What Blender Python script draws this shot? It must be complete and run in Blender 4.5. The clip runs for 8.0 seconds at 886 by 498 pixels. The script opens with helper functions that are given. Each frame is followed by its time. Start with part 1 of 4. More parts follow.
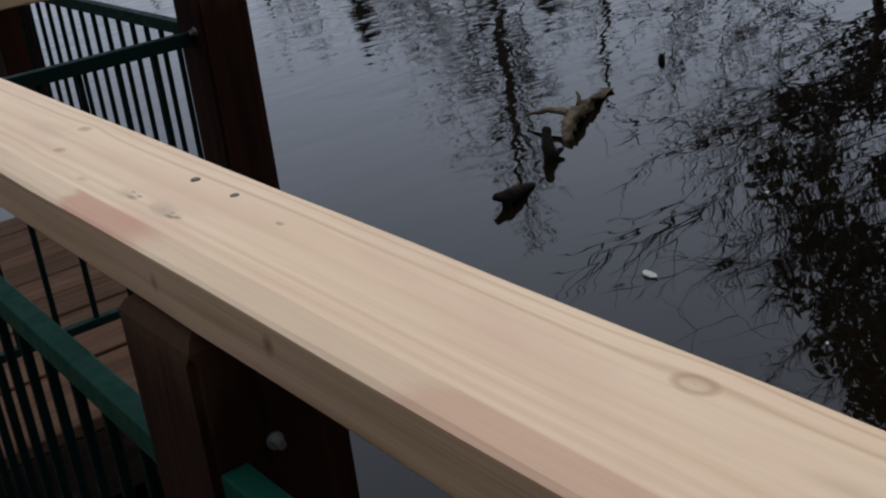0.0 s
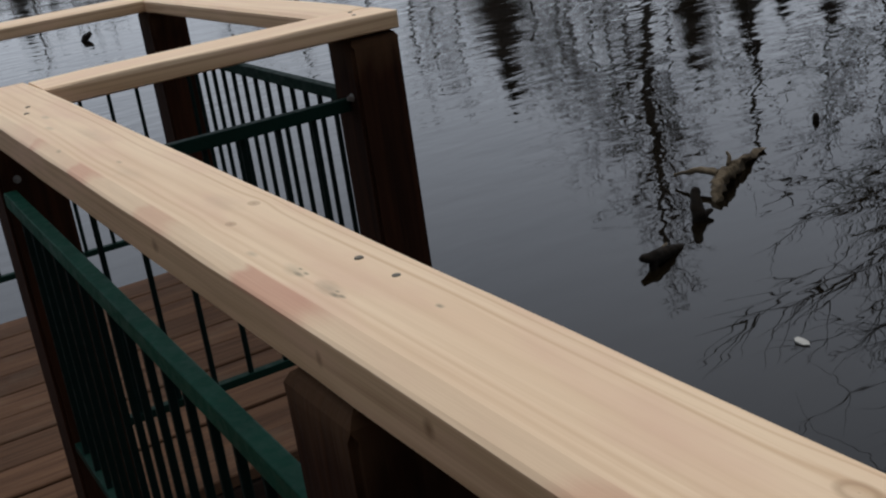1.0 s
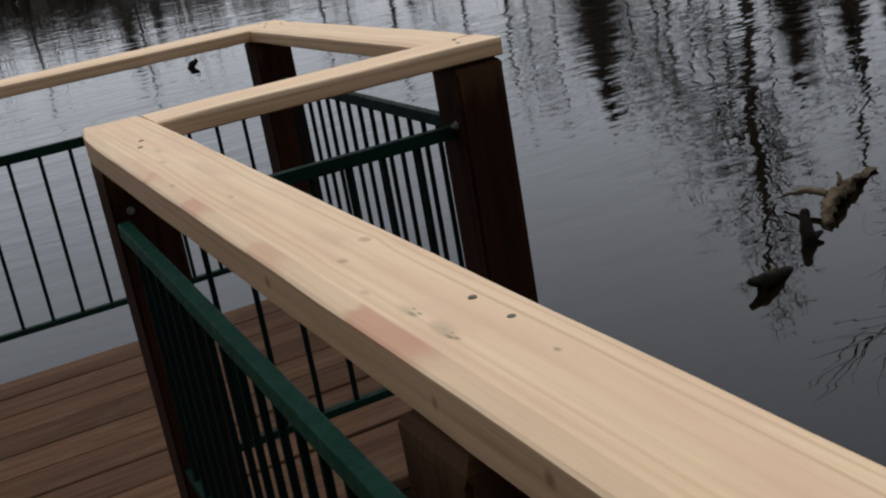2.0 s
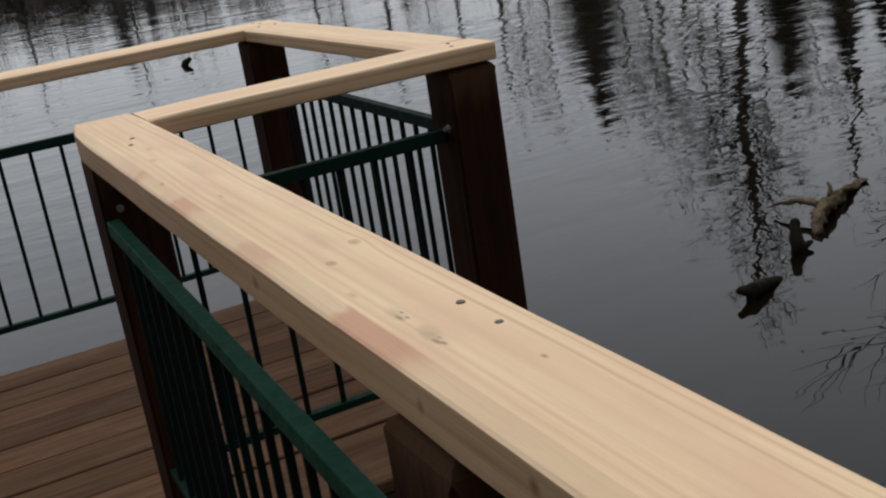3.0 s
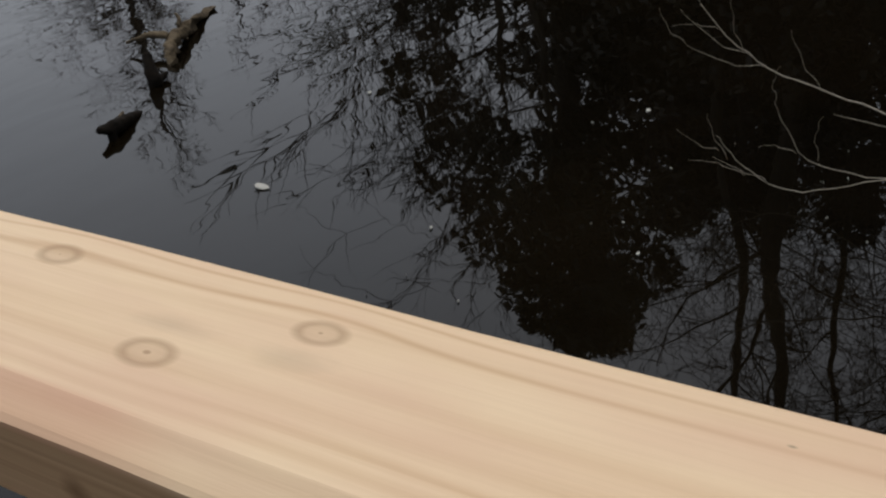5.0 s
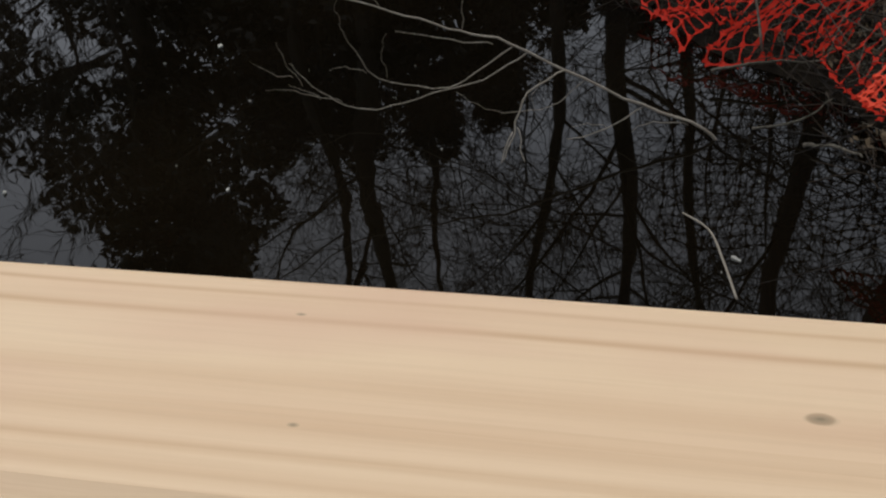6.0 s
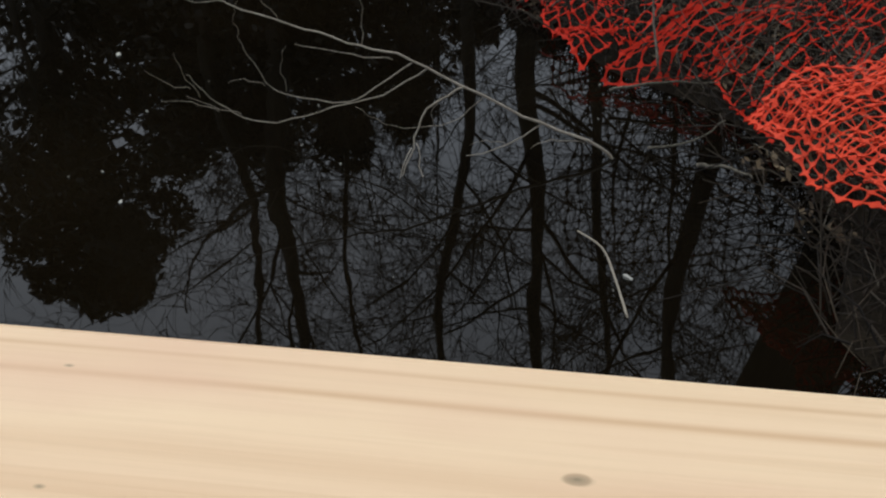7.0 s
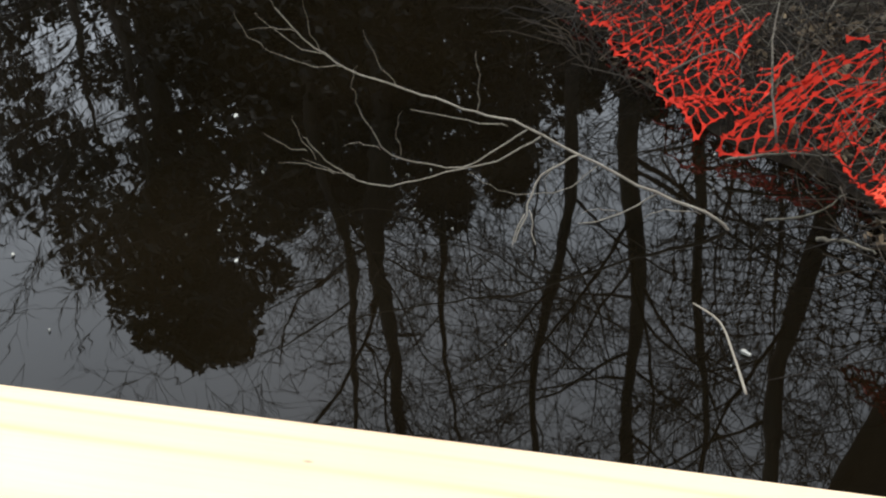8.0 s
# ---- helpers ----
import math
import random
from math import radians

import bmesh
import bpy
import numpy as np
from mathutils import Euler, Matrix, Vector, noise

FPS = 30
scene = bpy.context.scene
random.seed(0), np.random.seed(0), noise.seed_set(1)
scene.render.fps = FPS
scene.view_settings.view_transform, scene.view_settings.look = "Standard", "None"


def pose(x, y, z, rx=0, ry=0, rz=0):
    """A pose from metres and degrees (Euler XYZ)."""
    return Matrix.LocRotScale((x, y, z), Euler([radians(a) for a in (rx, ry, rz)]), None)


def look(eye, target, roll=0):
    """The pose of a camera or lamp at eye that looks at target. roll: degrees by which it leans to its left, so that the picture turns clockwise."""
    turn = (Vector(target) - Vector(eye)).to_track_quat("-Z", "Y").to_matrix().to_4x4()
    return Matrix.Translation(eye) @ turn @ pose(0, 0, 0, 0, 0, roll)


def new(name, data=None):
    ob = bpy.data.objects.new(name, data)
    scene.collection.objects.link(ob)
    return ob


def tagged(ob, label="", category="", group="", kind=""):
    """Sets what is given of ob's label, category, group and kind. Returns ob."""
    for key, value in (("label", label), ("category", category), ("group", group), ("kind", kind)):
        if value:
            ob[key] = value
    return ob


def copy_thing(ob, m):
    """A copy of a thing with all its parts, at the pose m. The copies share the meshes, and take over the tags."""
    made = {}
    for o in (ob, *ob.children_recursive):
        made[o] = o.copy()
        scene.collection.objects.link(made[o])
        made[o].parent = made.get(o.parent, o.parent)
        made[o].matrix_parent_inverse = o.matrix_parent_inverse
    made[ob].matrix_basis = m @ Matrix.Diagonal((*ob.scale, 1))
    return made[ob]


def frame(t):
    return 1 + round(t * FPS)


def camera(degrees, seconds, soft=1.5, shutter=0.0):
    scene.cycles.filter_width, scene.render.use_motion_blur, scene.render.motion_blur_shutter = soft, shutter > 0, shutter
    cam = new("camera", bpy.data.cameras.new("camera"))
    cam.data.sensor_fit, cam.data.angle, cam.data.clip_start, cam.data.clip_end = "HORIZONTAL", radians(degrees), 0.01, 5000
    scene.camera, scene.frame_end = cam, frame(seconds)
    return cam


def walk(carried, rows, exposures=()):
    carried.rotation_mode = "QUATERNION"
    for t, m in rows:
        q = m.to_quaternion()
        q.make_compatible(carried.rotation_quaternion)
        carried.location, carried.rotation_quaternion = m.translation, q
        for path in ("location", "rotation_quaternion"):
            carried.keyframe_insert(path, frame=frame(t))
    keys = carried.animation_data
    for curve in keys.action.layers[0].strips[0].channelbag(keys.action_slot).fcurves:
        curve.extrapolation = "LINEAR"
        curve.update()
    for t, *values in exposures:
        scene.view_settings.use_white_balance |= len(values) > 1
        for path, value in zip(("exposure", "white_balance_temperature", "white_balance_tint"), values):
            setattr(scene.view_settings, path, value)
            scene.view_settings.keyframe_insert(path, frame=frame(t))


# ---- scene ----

cam = camera(41.7, 8.0, soft=2.2, shutter=0.0)
PATH = [
    (0, (-0.425, -2.621, 1.459), (0.657, -1.133, 0.674), -6.9),
    (0.5, (-0.441, -2.627, 1.483), (0.519, -1.025, 0.768), -7.4),
    (1, (-0.44, -2.626, 1.497), (0.471, -0.978, 0.825), -8.3),
    (1.5, (-0.44, -2.6, 1.498), (0.404, -0.907, 0.849), -9.0),
    (2, (-0.441, -2.6, 1.513), (0.334, -0.862, 0.898), -10.1),
    (3.5, (-0.43, -2.597, 1.513), (0.378, -0.876, 0.893), -8.2),
    (4, (-0.41, -2.636, 1.498), (0.499, -1.001, 0.792), -8.6),
    (4.5, (-0.371, -2.708, 1.466), (0.803, -1.31, 0.649), -7.7),
    (4.7, (-0.35, -2.738, 1.442), (0.935, -1.488, 0.555), -7.5),
    (5.8, (-0.308, -2.836, 1.377), (1.278, -2.289, 0.288), -6.2),
    (6, (-0.312, -2.823, 1.38), (1.297, -2.402, 0.269), -4.6),
    (6.5, (-0.297, -2.869, 1.384), (1.352, -2.562, 0.294), -3.1),
    (7, (-0.285, -2.876, 1.386), (1.36, -2.596, 0.284), -1.3),
    (7.5, (-0.268, -2.885, 1.382), (1.412, -2.576, 0.341), -1.2),
    (8, (-0.277, -2.81, 1.393), (1.395, -2.368, 0.383), -2.4),
]
EXPOSURES = [(0, -0.08, 5980, 11), (1.0, -0.06, 6330, 10), (2.0, -0.02, 6600, 10), (3.5, 0.12, 6800, 9), (4.0, 0.15, 6650, 9), (5.8, 0.15, 6550, 10), (7.0, 0.45, 6300, 7), (7.5, 0.85, 6300, 7), (8.0, 1.42, 6420, 6)]
walk(cam, [(t, look(e, g, r)) for t, e, g, r in PATH], EXPOSURES)

# ---- sky and sun: an even overcast ----
world = bpy.data.worlds.new("overcast_sky")
scene.world = world
world.use_nodes = True
wn, wl = world.node_tree.nodes, world.node_tree.links
sky = wn.new("ShaderNodeTexSky")
sky.sky_type = "NISHITA"
sky.sun_disc = False
sky.sun_elevation, sky.sun_rotation = radians(64), radians(58)
sky.air_density, sky.dust_density = 1.0, 4.0
cloud = wn.new("ShaderNodeMix")
cloud.data_type = "RGBA"
cloud.inputs[0].default_value = 0.8
cloud.inputs[7].default_value = (8.6, 9.15, 10.1, 1)
wl.new(sky.outputs[0], cloud.inputs[6])
wl.new(cloud.outputs[2], wn["Background"].inputs[0])
wn["Background"].inputs[1].default_value = 0.1

sun = new("sun", bpy.data.lights.new("sun", "SUN"))
sun.data.energy, sun.data.angle, sun.data.color = 0.8, radians(32), (1.0, 0.95, 0.88)
sun.matrix_world = look((4.4, 2.75, 11.6), (0, 0, 0))

DECK, CAP, WATER = 0.0, 1.09, -0.45


# ---- materials ----
class Mat:
    """A node material: a few helpers that add nodes and join them."""

    def __init__(self, name, rough=0.7, metal=0.0):
        self.m = bpy.data.materials.new(name)
        self.m.use_nodes = True
        self.n, self.l = self.m.node_tree.nodes, self.m.node_tree.links
        self.b = self.n["Principled BSDF"]
        self.b.inputs["Roughness"].default_value = rough
        self.b.inputs["Metallic"].default_value = metal

    def put(self, sock, v):
        if isinstance(v, bpy.types.NodeSocket):
            self.l.new(v, sock)
        else:
            sock.default_value = v

    def coord(self, scale=(1, 1, 1), kind="Object", offset=None):
        c = self.n.new("ShaderNodeTexCoord").outputs[kind]
        mp = self.n.new("ShaderNodeMapping")
        mp.inputs["Scale"].default_value = scale
        self.l.new(c, mp.inputs["Vector"])
        if offset is not None:
            self.l.new(offset, mp.inputs["Location"])
        return mp.outputs[0]

    def noise(self, vec, scale, detail=4, rough=0.55, distort=0.0):
        t = self.n.new("ShaderNodeTexNoise")
        self.put(t.inputs["Vector"], vec)
        t.inputs["Scale"].default_value, t.inputs["Detail"].default_value = scale, detail
        t.inputs["Roughness"].default_value, t.inputs["Distortion"].default_value = rough, distort
        return t.outputs[0]

    def ramp(self, v, stops):
        r = self.n.new("ShaderNodeValToRGB")
        e = r.color_ramp.elements
        while len(e) < len(stops):
            e.new(0.5)
        for el, (p, c) in zip(e, stops):
            el.position = p
            el.color = (*c, 1) if isinstance(c, tuple) else (c, c, c, 1)
        self.put(r.inputs[0], v)
        return r.outputs[0]

    def math(self, op, a, b=0.0, clamp=False):
        q = self.n.new("ShaderNodeMath")
        q.operation, q.use_clamp = op, clamp
        self.put(q.inputs[0], a)
        self.put(q.inputs[1], b)
        return q.outputs[0]

    def mix(self, f, a, b, blend="MIX"):
        q = self.n.new("ShaderNodeMix")
        q.data_type, q.blend_type = "RGBA", blend
        self.put(q.inputs[0], f)
        self.put(q.inputs[6], (*a, 1) if isinstance(a, tuple) else a)
        self.put(q.inputs[7], (*b, 1) if isinstance(b, tuple) else b)
        return q.outputs[2]

    def maprange(self, v, a, b, c=0.0, d=1.0):
        q = self.n.new("ShaderNodeMapRange")
        q.interpolation_type = "SMOOTHSTEP"
        self.put(q.inputs[0], v)
        for i, x in enumerate((a, b, c, d)):
            q.inputs[i + 1].default_value = x
        return q.outputs[0]

    def xyz(self, vec):
        q = self.n.new("ShaderNodeSeparateXYZ")
        self.l.new(vec, q.inputs[0])
        return q.outputs

    def random(self):
        return self.n.new("ShaderNodeObjectInfo").outputs["Random"]

    def island(self):
        return self.n.new("ShaderNodeNewGeometry").outputs["Random Per Island"]

    def bump(self, h, strength, dist=0.01):
        q = self.n.new("ShaderNodeBump")
        self.put(q.inputs["Strength"], strength)
        q.inputs["Distance"].default_value = dist
        self.put(q.inputs["Height"], h)
        self.l.new(q.outputs[0], self.b.inputs["Normal"])

    def colour(self, c):
        self.put(self.b.inputs["Base Color"], c)
        return self


def pine(name, knots=(), pink=(), smudges=(), rings=((-0.04, 0.004, 0.3), (0.02, 0.003, 0.3), (0.045, 0.003, 0.35))):
    """New planed pine: length along local y, growth lines, knots at (x, y, radius)."""
    m = Mat(name, 0.6)
    p = m.coord()
    rnd = m.random()
    warp = m.noise(m.coord((3, 0.7, 3)), 2.0, 2)
    lines = m.noise(m.coord((15, 0.22, 12)), 1.5, 2, 0.45, 0.3)
    fine = m.noise(m.coord((190, 4, 150)), 2.0, 2)
    broad = m.noise(m.coord((9, 0.8, 9)), 1.4, 2)
    col = m.mix(m.ramp(broad, [(0.35, 0.0), (0.7, 1.0)]), (0.81, 0.605, 0.385), (0.73, 0.505, 0.31))
    band = m.ramp(lines, [(0.36, 0.0), (0.41, 0.8), (0.42, 0.0), (0.50, 0.0), (0.555, 0.9), (0.57, 0.0), (0.62, 0.0), (0.66, 0.7), (0.675, 0.0)])
    col = m.mix(m.math("MULTIPLY", band, 0.15), col, (0.47, 0.255, 0.105))
    sx = m.xyz(p)
    sway = m.math("MULTIPLY", m.math("SUBTRACT", m.noise(m.coord((0.0, 1.1, 0.0)), 1.0, 2), 0.5), 0.022)
    flow = m.math("ADD", sx[0], sway)
    for kx, ky, kr in knots:
        ax = m.math("SUBTRACT", sx[0], kx)
        u = m.math("MULTIPLY", ax, 0.6 / kr)
        w = m.math("MULTIPLY", m.math("SUBTRACT", sx[1], ky), 0.22 / kr)
        near = m.math("POWER", 2.718, m.math("MULTIPLY", m.math("ADD", m.math("MULTIPLY", u, u), m.math("MULTIPLY", w, w)), -1.0))
        flow = m.math("SUBTRACT", flow, m.math("MULTIPLY", m.math("MULTIPLY", ax, near), 0.7))
    for lx, lw, k in rings:
        e = m.math("MULTIPLY", m.math("SUBTRACT", flow, lx), 1.0 / lw)
        e = m.math("POWER", 2.718, m.math("MULTIPLY", m.math("MULTIPLY", e, e), -1.0))
        col = m.mix(m.math("MULTIPLY", e, m.math("MULTIPLY", k, m.maprange(broad, 0.3, 0.7, 0.6, 1.0))), col, (0.46, 0.245, 0.10))
    # Side faces: shade is mixed in as darker brown; the streaks are grain.
    shaded_side = m.maprange(sx[2], -0.011, -0.016)
    col = m.mix(m.math("MULTIPLY", shaded_side, 0.55), col, (0.46, 0.275, 0.13))
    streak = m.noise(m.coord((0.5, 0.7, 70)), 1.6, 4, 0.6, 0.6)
    col = m.mix(m.math("MULTIPLY", m.math("MULTIPLY", shaded_side, m.ramp(streak, [(0.42, 0.0), (0.66, 1.0)])), 0.55), col, (0.27, 0.14, 0.06))
    col = m.mix(m.math("MULTIPLY", m.ramp(fine, [(0.45, 0.0), (0.75, 1.0)]), 0.10), col, (0.45, 0.28, 0.15))
    blot = m.noise(m.coord((14, 3.5, 14)), 1.0, 3)
    col = m.mix(m.math("MULTIPLY", m.ramp(blot, [(0.48, 0.0), (0.70, 1.0)]), 0.6), col, (0.68, 0.43, 0.285))
    for kx, ky, kr in knots:
        dx = m.math("MULTIPLY", m.math("SUBTRACT", sx[0], kx), 1.0 / kr)
        dy = m.math("MULTIPLY", m.math("SUBTRACT", sx[1], ky), 0.62 / kr)
        d = m.math("SQRT", m.math("ADD", m.math("MULTIPLY", dx, dx), m.math("MULTIPLY", dy, dy)))
        d = m.math("ADD", d, m.math("MULTIPLY", m.math("SUBTRACT", warp, 0.5), 0.5))
        if kr > 0.0115:
            disc = m.ramp(d, [(0.0, 1.0), (0.06, 0.9), (0.13, 0.22), (0.45, 0.30), (0.66, 0.75), (0.80, 0.55), (1.0, 0.0)])
        else:
            disc = m.ramp(d, [(0.0, 1.0), (0.16, 0.85), (0.26, 0.62), (0.60, 0.60), (0.80, 0.0)])
        col = m.mix(m.math("MULTIPLY", disc, 0.72), col, (0.30, 0.17, 0.075))
    edge = m.math("MULTIPLY", m.maprange(sx[0], -0.047, -0.053), m.maprange(sx[2], -0.017, -0.012))
    ragged = m.math("MULTIPLY", m.math("SUBTRACT", m.noise(m.coord((30, 6, 30)), 1.0, 2), 0.5), 0.12)
    for y0, y1, k in pink:
        yy = m.math("ADD", sx[1], ragged)
        span = m.math("MULTIPLY", m.maprange(yy, y0, y0 + 0.07), m.maprange(yy, y1, y1 - 0.035))
        col = m.mix(m.math("MULTIPLY", m.math("MULTIPLY", edge, span), k), col, (0.58, 0.27, 0.165))
    for qx, qy, rx, ry, k, *low in smudges:
        dx = m.math("MULTIPLY", m.math("SUBTRACT", sx[0], qx), 1.0 / rx)
        dy = m.math("MULTIPLY", m.math("SUBTRACT", sx[1], qy), 1.0 / ry)
        d = m.math("SQRT", m.math("ADD", m.math("MULTIPLY", dx, dx), m.math("MULTIPLY", dy, dy)))
        if low:
            dz = m.math("MULTIPLY", m.math("SUBTRACT", sx[2], low[0]), 90.0)
            d = m.math("SQRT", m.math("ADD", m.math("MULTIPLY", d, d), m.math("MULTIPLY", dz, dz)))
        d = m.math("ADD", d, m.math("MULTIPLY", m.math("SUBTRACT", m.noise(m.coord((60, 25, 60)), 1.0, 3), 0.5), 1.1))
        col = m.mix(m.math("MULTIPLY", m.ramp(d, [(0.0, 1.0), (0.35, 0.7), (1.0, 0.0)]), k), col, (0.21, 0.115, 0.05) if low else (0.20, 0.165, 0.095))
    tone = m.maprange(rnd, 0, 1, 0.93, 1.04)
    col = m.mix(1.0, col, m.mix(tone, (0, 0, 0), (1, 1, 1)), "MULTIPLY")
    m.colour(col)
    m.bump(m.math("ADD", fine, m.math("MULTIPLY", lines, 0.5)), 0.12, 0.002)
    return m.m


def old_wood(name, dark, light, along=1, rough=0.8, bump=0.4, scale=1.0, grime=(0.20, 0.16, 0.12), worn_top=0.0):
    """Stained and weathered wood; grain along local axis number `along`."""
    m = Mat(name, rough)
    s = [42 * scale] * 3
    s[along] = 1.6 * scale
    s2 = [9 * scale] * 3
    s2[along] = 1.1 * scale
    off = m.math("MULTIPLY", m.random(), 37.0)
    g = m.noise(m.coord(tuple(s), offset=off), 1.3, 5, 0.65, 0.4)
    st = m.noise(m.coord(tuple(s2), offset=off), 1.0, 4)
    dirt = m.noise(m.coord((5, 5, 5), offset=off), 1.2, 5)
    col = m.mix(m.ramp(g, [(0.3, 0.0), (0.7, 1.0)]), dark, light)
    col = m.mix(m.math("MULTIPLY", m.ramp(st, [(0.48, 0.0), (0.72, 1.0)]), 0.65), col, dark)
    col = m.mix(m.math("MULTIPLY", m.ramp(dirt, [(0.55, 0.0), (0.75, 1.0)]), 0.35), col, grime)
    if worn_top:
        up = m.math("ADD", m.xyz(m.coord())[2], m.math("MULTIPLY", m.math("SUBTRACT", m.noise(m.coord((30, 30, 6)), 1.0, 4), 0.5), 0.16))
        col = m.mix(m.math("MULTIPLY", m.maprange(up, worn_top - 0.09, worn_top), 0.42), col, (0.12, 0.066, 0.032))
    m.b.inputs["Specular IOR Level"].default_value = 0.12
    tone = m.maprange(m.random(), 0, 1, 0.7, 1.2)
    m.colour(m.mix(1.0, col, m.mix(tone, (0, 0, 0), (1, 1, 1)), "MULTIPLY"))
    m.bump(m.math("ADD", g, m.math("MULTIPLY", st, 0.6)), bump, 0.006)
    return m.m


def paint(name, col, worn, rough=0.35, gloss=0.5):
    m = Mat(name, rough)
    m.b.inputs["Specular IOR Level"].default_value = gloss
    p = m.coord(kind="Object")
    w = m.noise(p, 38, 5, 0.65)
    big = m.noise(p, 6, 3)
    c = m.mix(m.ramp(big, [(0.3, 0.0), (0.7, 1.0)]), col, tuple(x * 0.7 for x in col))
    c = m.mix(m.math("MULTIPLY", m.ramp(w, [(0.60, 0.0), (0.72, 1.0)]), 0.5), c, worn)
    m.colour(c)
    m.put(m.b.inputs["Roughness"], m.maprange(w, 0.3, 0.75, rough, rough + 0.3))
    m.bump(w, 0.15, 0.002)
    return m.m


def bark(name, dark, light, scale=1.0):
    m = Mat(name, 0.9)
    g = m.noise(m.coord((14 * scale, 14 * scale, 3 * scale)), 1.5, 5, 0.65)
    b = m.noise(m.coord((2, 2, 1)), 1.2, 3)
    c = m.mix(m.ramp(g, [(0.35, 0.0), (0.65, 1.0)]), dark, light)
    m.colour(m.mix(m.math("MULTIPLY", m.ramp(b, [(0.45, 0.0), (0.7, 1.0)]), 0.5), c, (0.05, 0.06, 0.035)))
    m.bump(g, 0.6, 0.02)
    return m.m


def leafy(name, a, b, rough=0.55):
    m = Mat(name, rough)
    n = m.noise(m.coord(), 1.3, 3)
    c = m.mix(m.island(), a, b)
    m.colour(m.mix(m.math("MULTIPLY", m.ramp(n, [(0.4, 0.0), (0.65, 1.0)]), 0.5), c, tuple(x * 0.5 for x in a)))
    return m.m


def water_material():
    m = Mat("pond_water", 0.012)
    m.b.inputs["IOR"].default_value = 1.333
    p = m.coord()
    x, y, z = m.xyz(p)
    dx, dy = m.math("SUBTRACT", x, 1.0), m.math("SUBTRACT", y, -2.2)
    r = m.math("SQRT", m.math("ADD", m.math("MULTIPLY", dx, dx), m.math("MULTIPLY", dy, dy)))
    breeze = m.maprange(r, 2.2, 10.0, 0.15, 1.0)
    patch = m.maprange(m.noise(m.coord((0.14, 0.3, 1)), 1.0, 3), 0.3, 0.7, 0.45, 1.0)
    wave = m.noise(m.coord((2.0, 4.2, 1)), 1.0, 2.0, 0.45, 0.2)
    slow = m.noise(m.coord((0.8, 1.2, 1)), 1.0, 1, 0.4)
    h = m.math("ADD", wave, m.math("MULTIPLY", slow, 1.3))
    silt = m.noise(m.coord((0.6, 0.6, 1)), 1.5, 4)
    m.colour(m.mix(m.ramp(silt, [(0.35, 0.0), (0.7, 1.0)]), (0.0026, 0.0019, 0.0009), (0.0055, 0.0038, 0.0018)))
    m.bump(h, m.math("MULTIPLY", m.math("MULTIPLY", breeze, patch), 0.27), 0.040)
    return m.m


def ground_material():
    m = Mat("muddy_bank_soil", 0.95)
    m.b.inputs["Specular IOR Level"].default_value = 0.15
    p = m.coord()
    a, b = m.noise(p, 3, 5), m.noise(p, 22, 5, 0.7)
    c = m.mix(m.ramp(a, [(0.35, 0.0), (0.65, 1.0)]), (0.007, 0.005, 0.003), (0.020, 0.0145, 0.009))
    c = m.mix(m.ramp(b, [(0.45, 0.0), (0.7, 0.8)]), c, (0.035, 0.027, 0.016))
    m.colour(c)
    m.bump(m.math("ADD", a, b), 0.8, 0.05)
    return m.m


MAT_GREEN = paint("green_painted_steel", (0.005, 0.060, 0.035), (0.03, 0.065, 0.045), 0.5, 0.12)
# MAT_PICKET and MAT_BAR: the same green with shade put into the colour.
MAT_PICKET = paint("green_steel_deep_shade", (0.003, 0.012, 0.010), (0.012, 0.018, 0.015), 0.55, 0.1)
MAT_BAR = paint("green_steel_shaded", (0.004, 0.022, 0.015), (0.014, 0.028, 0.02), 0.55, 0.1)
MAT_BOLT = Mat("galvanised_bolt", 0.4, 0.8).colour((0.42, 0.41, 0.38, 1)).m
MAT_SCREW = Mat("weathered_screw", 0.5, 0.7).colour((0.10, 0.085, 0.06, 1)).m
MAT_POST = old_wood("brown_stained_post", (0.0120, 0.0042, 0.0016), (0.043, 0.0145, 0.0052), 2, 0.9, 0.4, grime=(0.030, 0.015, 0.008), worn_top=2.16)
MAT_DECK = old_wood("brown_stained_deck_board", (0.056, 0.028, 0.015), (0.140, 0.074, 0.040), 0, 0.85, 0.5, grime=(0.15, 0.11, 0.075))
MAT_BEAM = old_wood("dark_wet_beam", (0.016, 0.010, 0.007), (0.05, 0.032, 0.022), 0, 0.8, 0.5)
MAT_DRIFT = old_wood("weathered_driftwood", (0.02, 0.014, 0.009), (0.19, 0.145, 0.09), 1, 0.85, 0.8, 0.6)
MAT_DRIFT_WET = old_wood("wet_dark_driftwood", (0.005, 0.004, 0.003), (0.014, 0.010, 0.006), 1, 0.9, 0.8, 0.6, grime=(0.022, 0.018, 0.012))
MAT_TWIG = Mat("bare_grey_twig", 0.85)
MAT_TWIG.colour(MAT_TWIG.mix(MAT_TWIG.noise(MAT_TWIG.coord(), 30, 3), (0.16, 0.13, 0.095), (0.44, 0.39, 0.31)))
MAT_TWIG = MAT_TWIG.m
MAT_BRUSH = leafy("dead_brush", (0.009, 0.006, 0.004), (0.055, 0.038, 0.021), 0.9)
MAT_LITTER = leafy("dead_leaf", (0.09, 0.06, 0.035), (0.22, 0.16, 0.09), 0.85)
MAT_BARK = bark("grey_brown_bark", (0.022, 0.017, 0.013), (0.075, 0.06, 0.047))
MAT_STICK = bark("grey_dead_stick", (0.05, 0.04, 0.03), (0.20, 0.17, 0.13), 3.0)
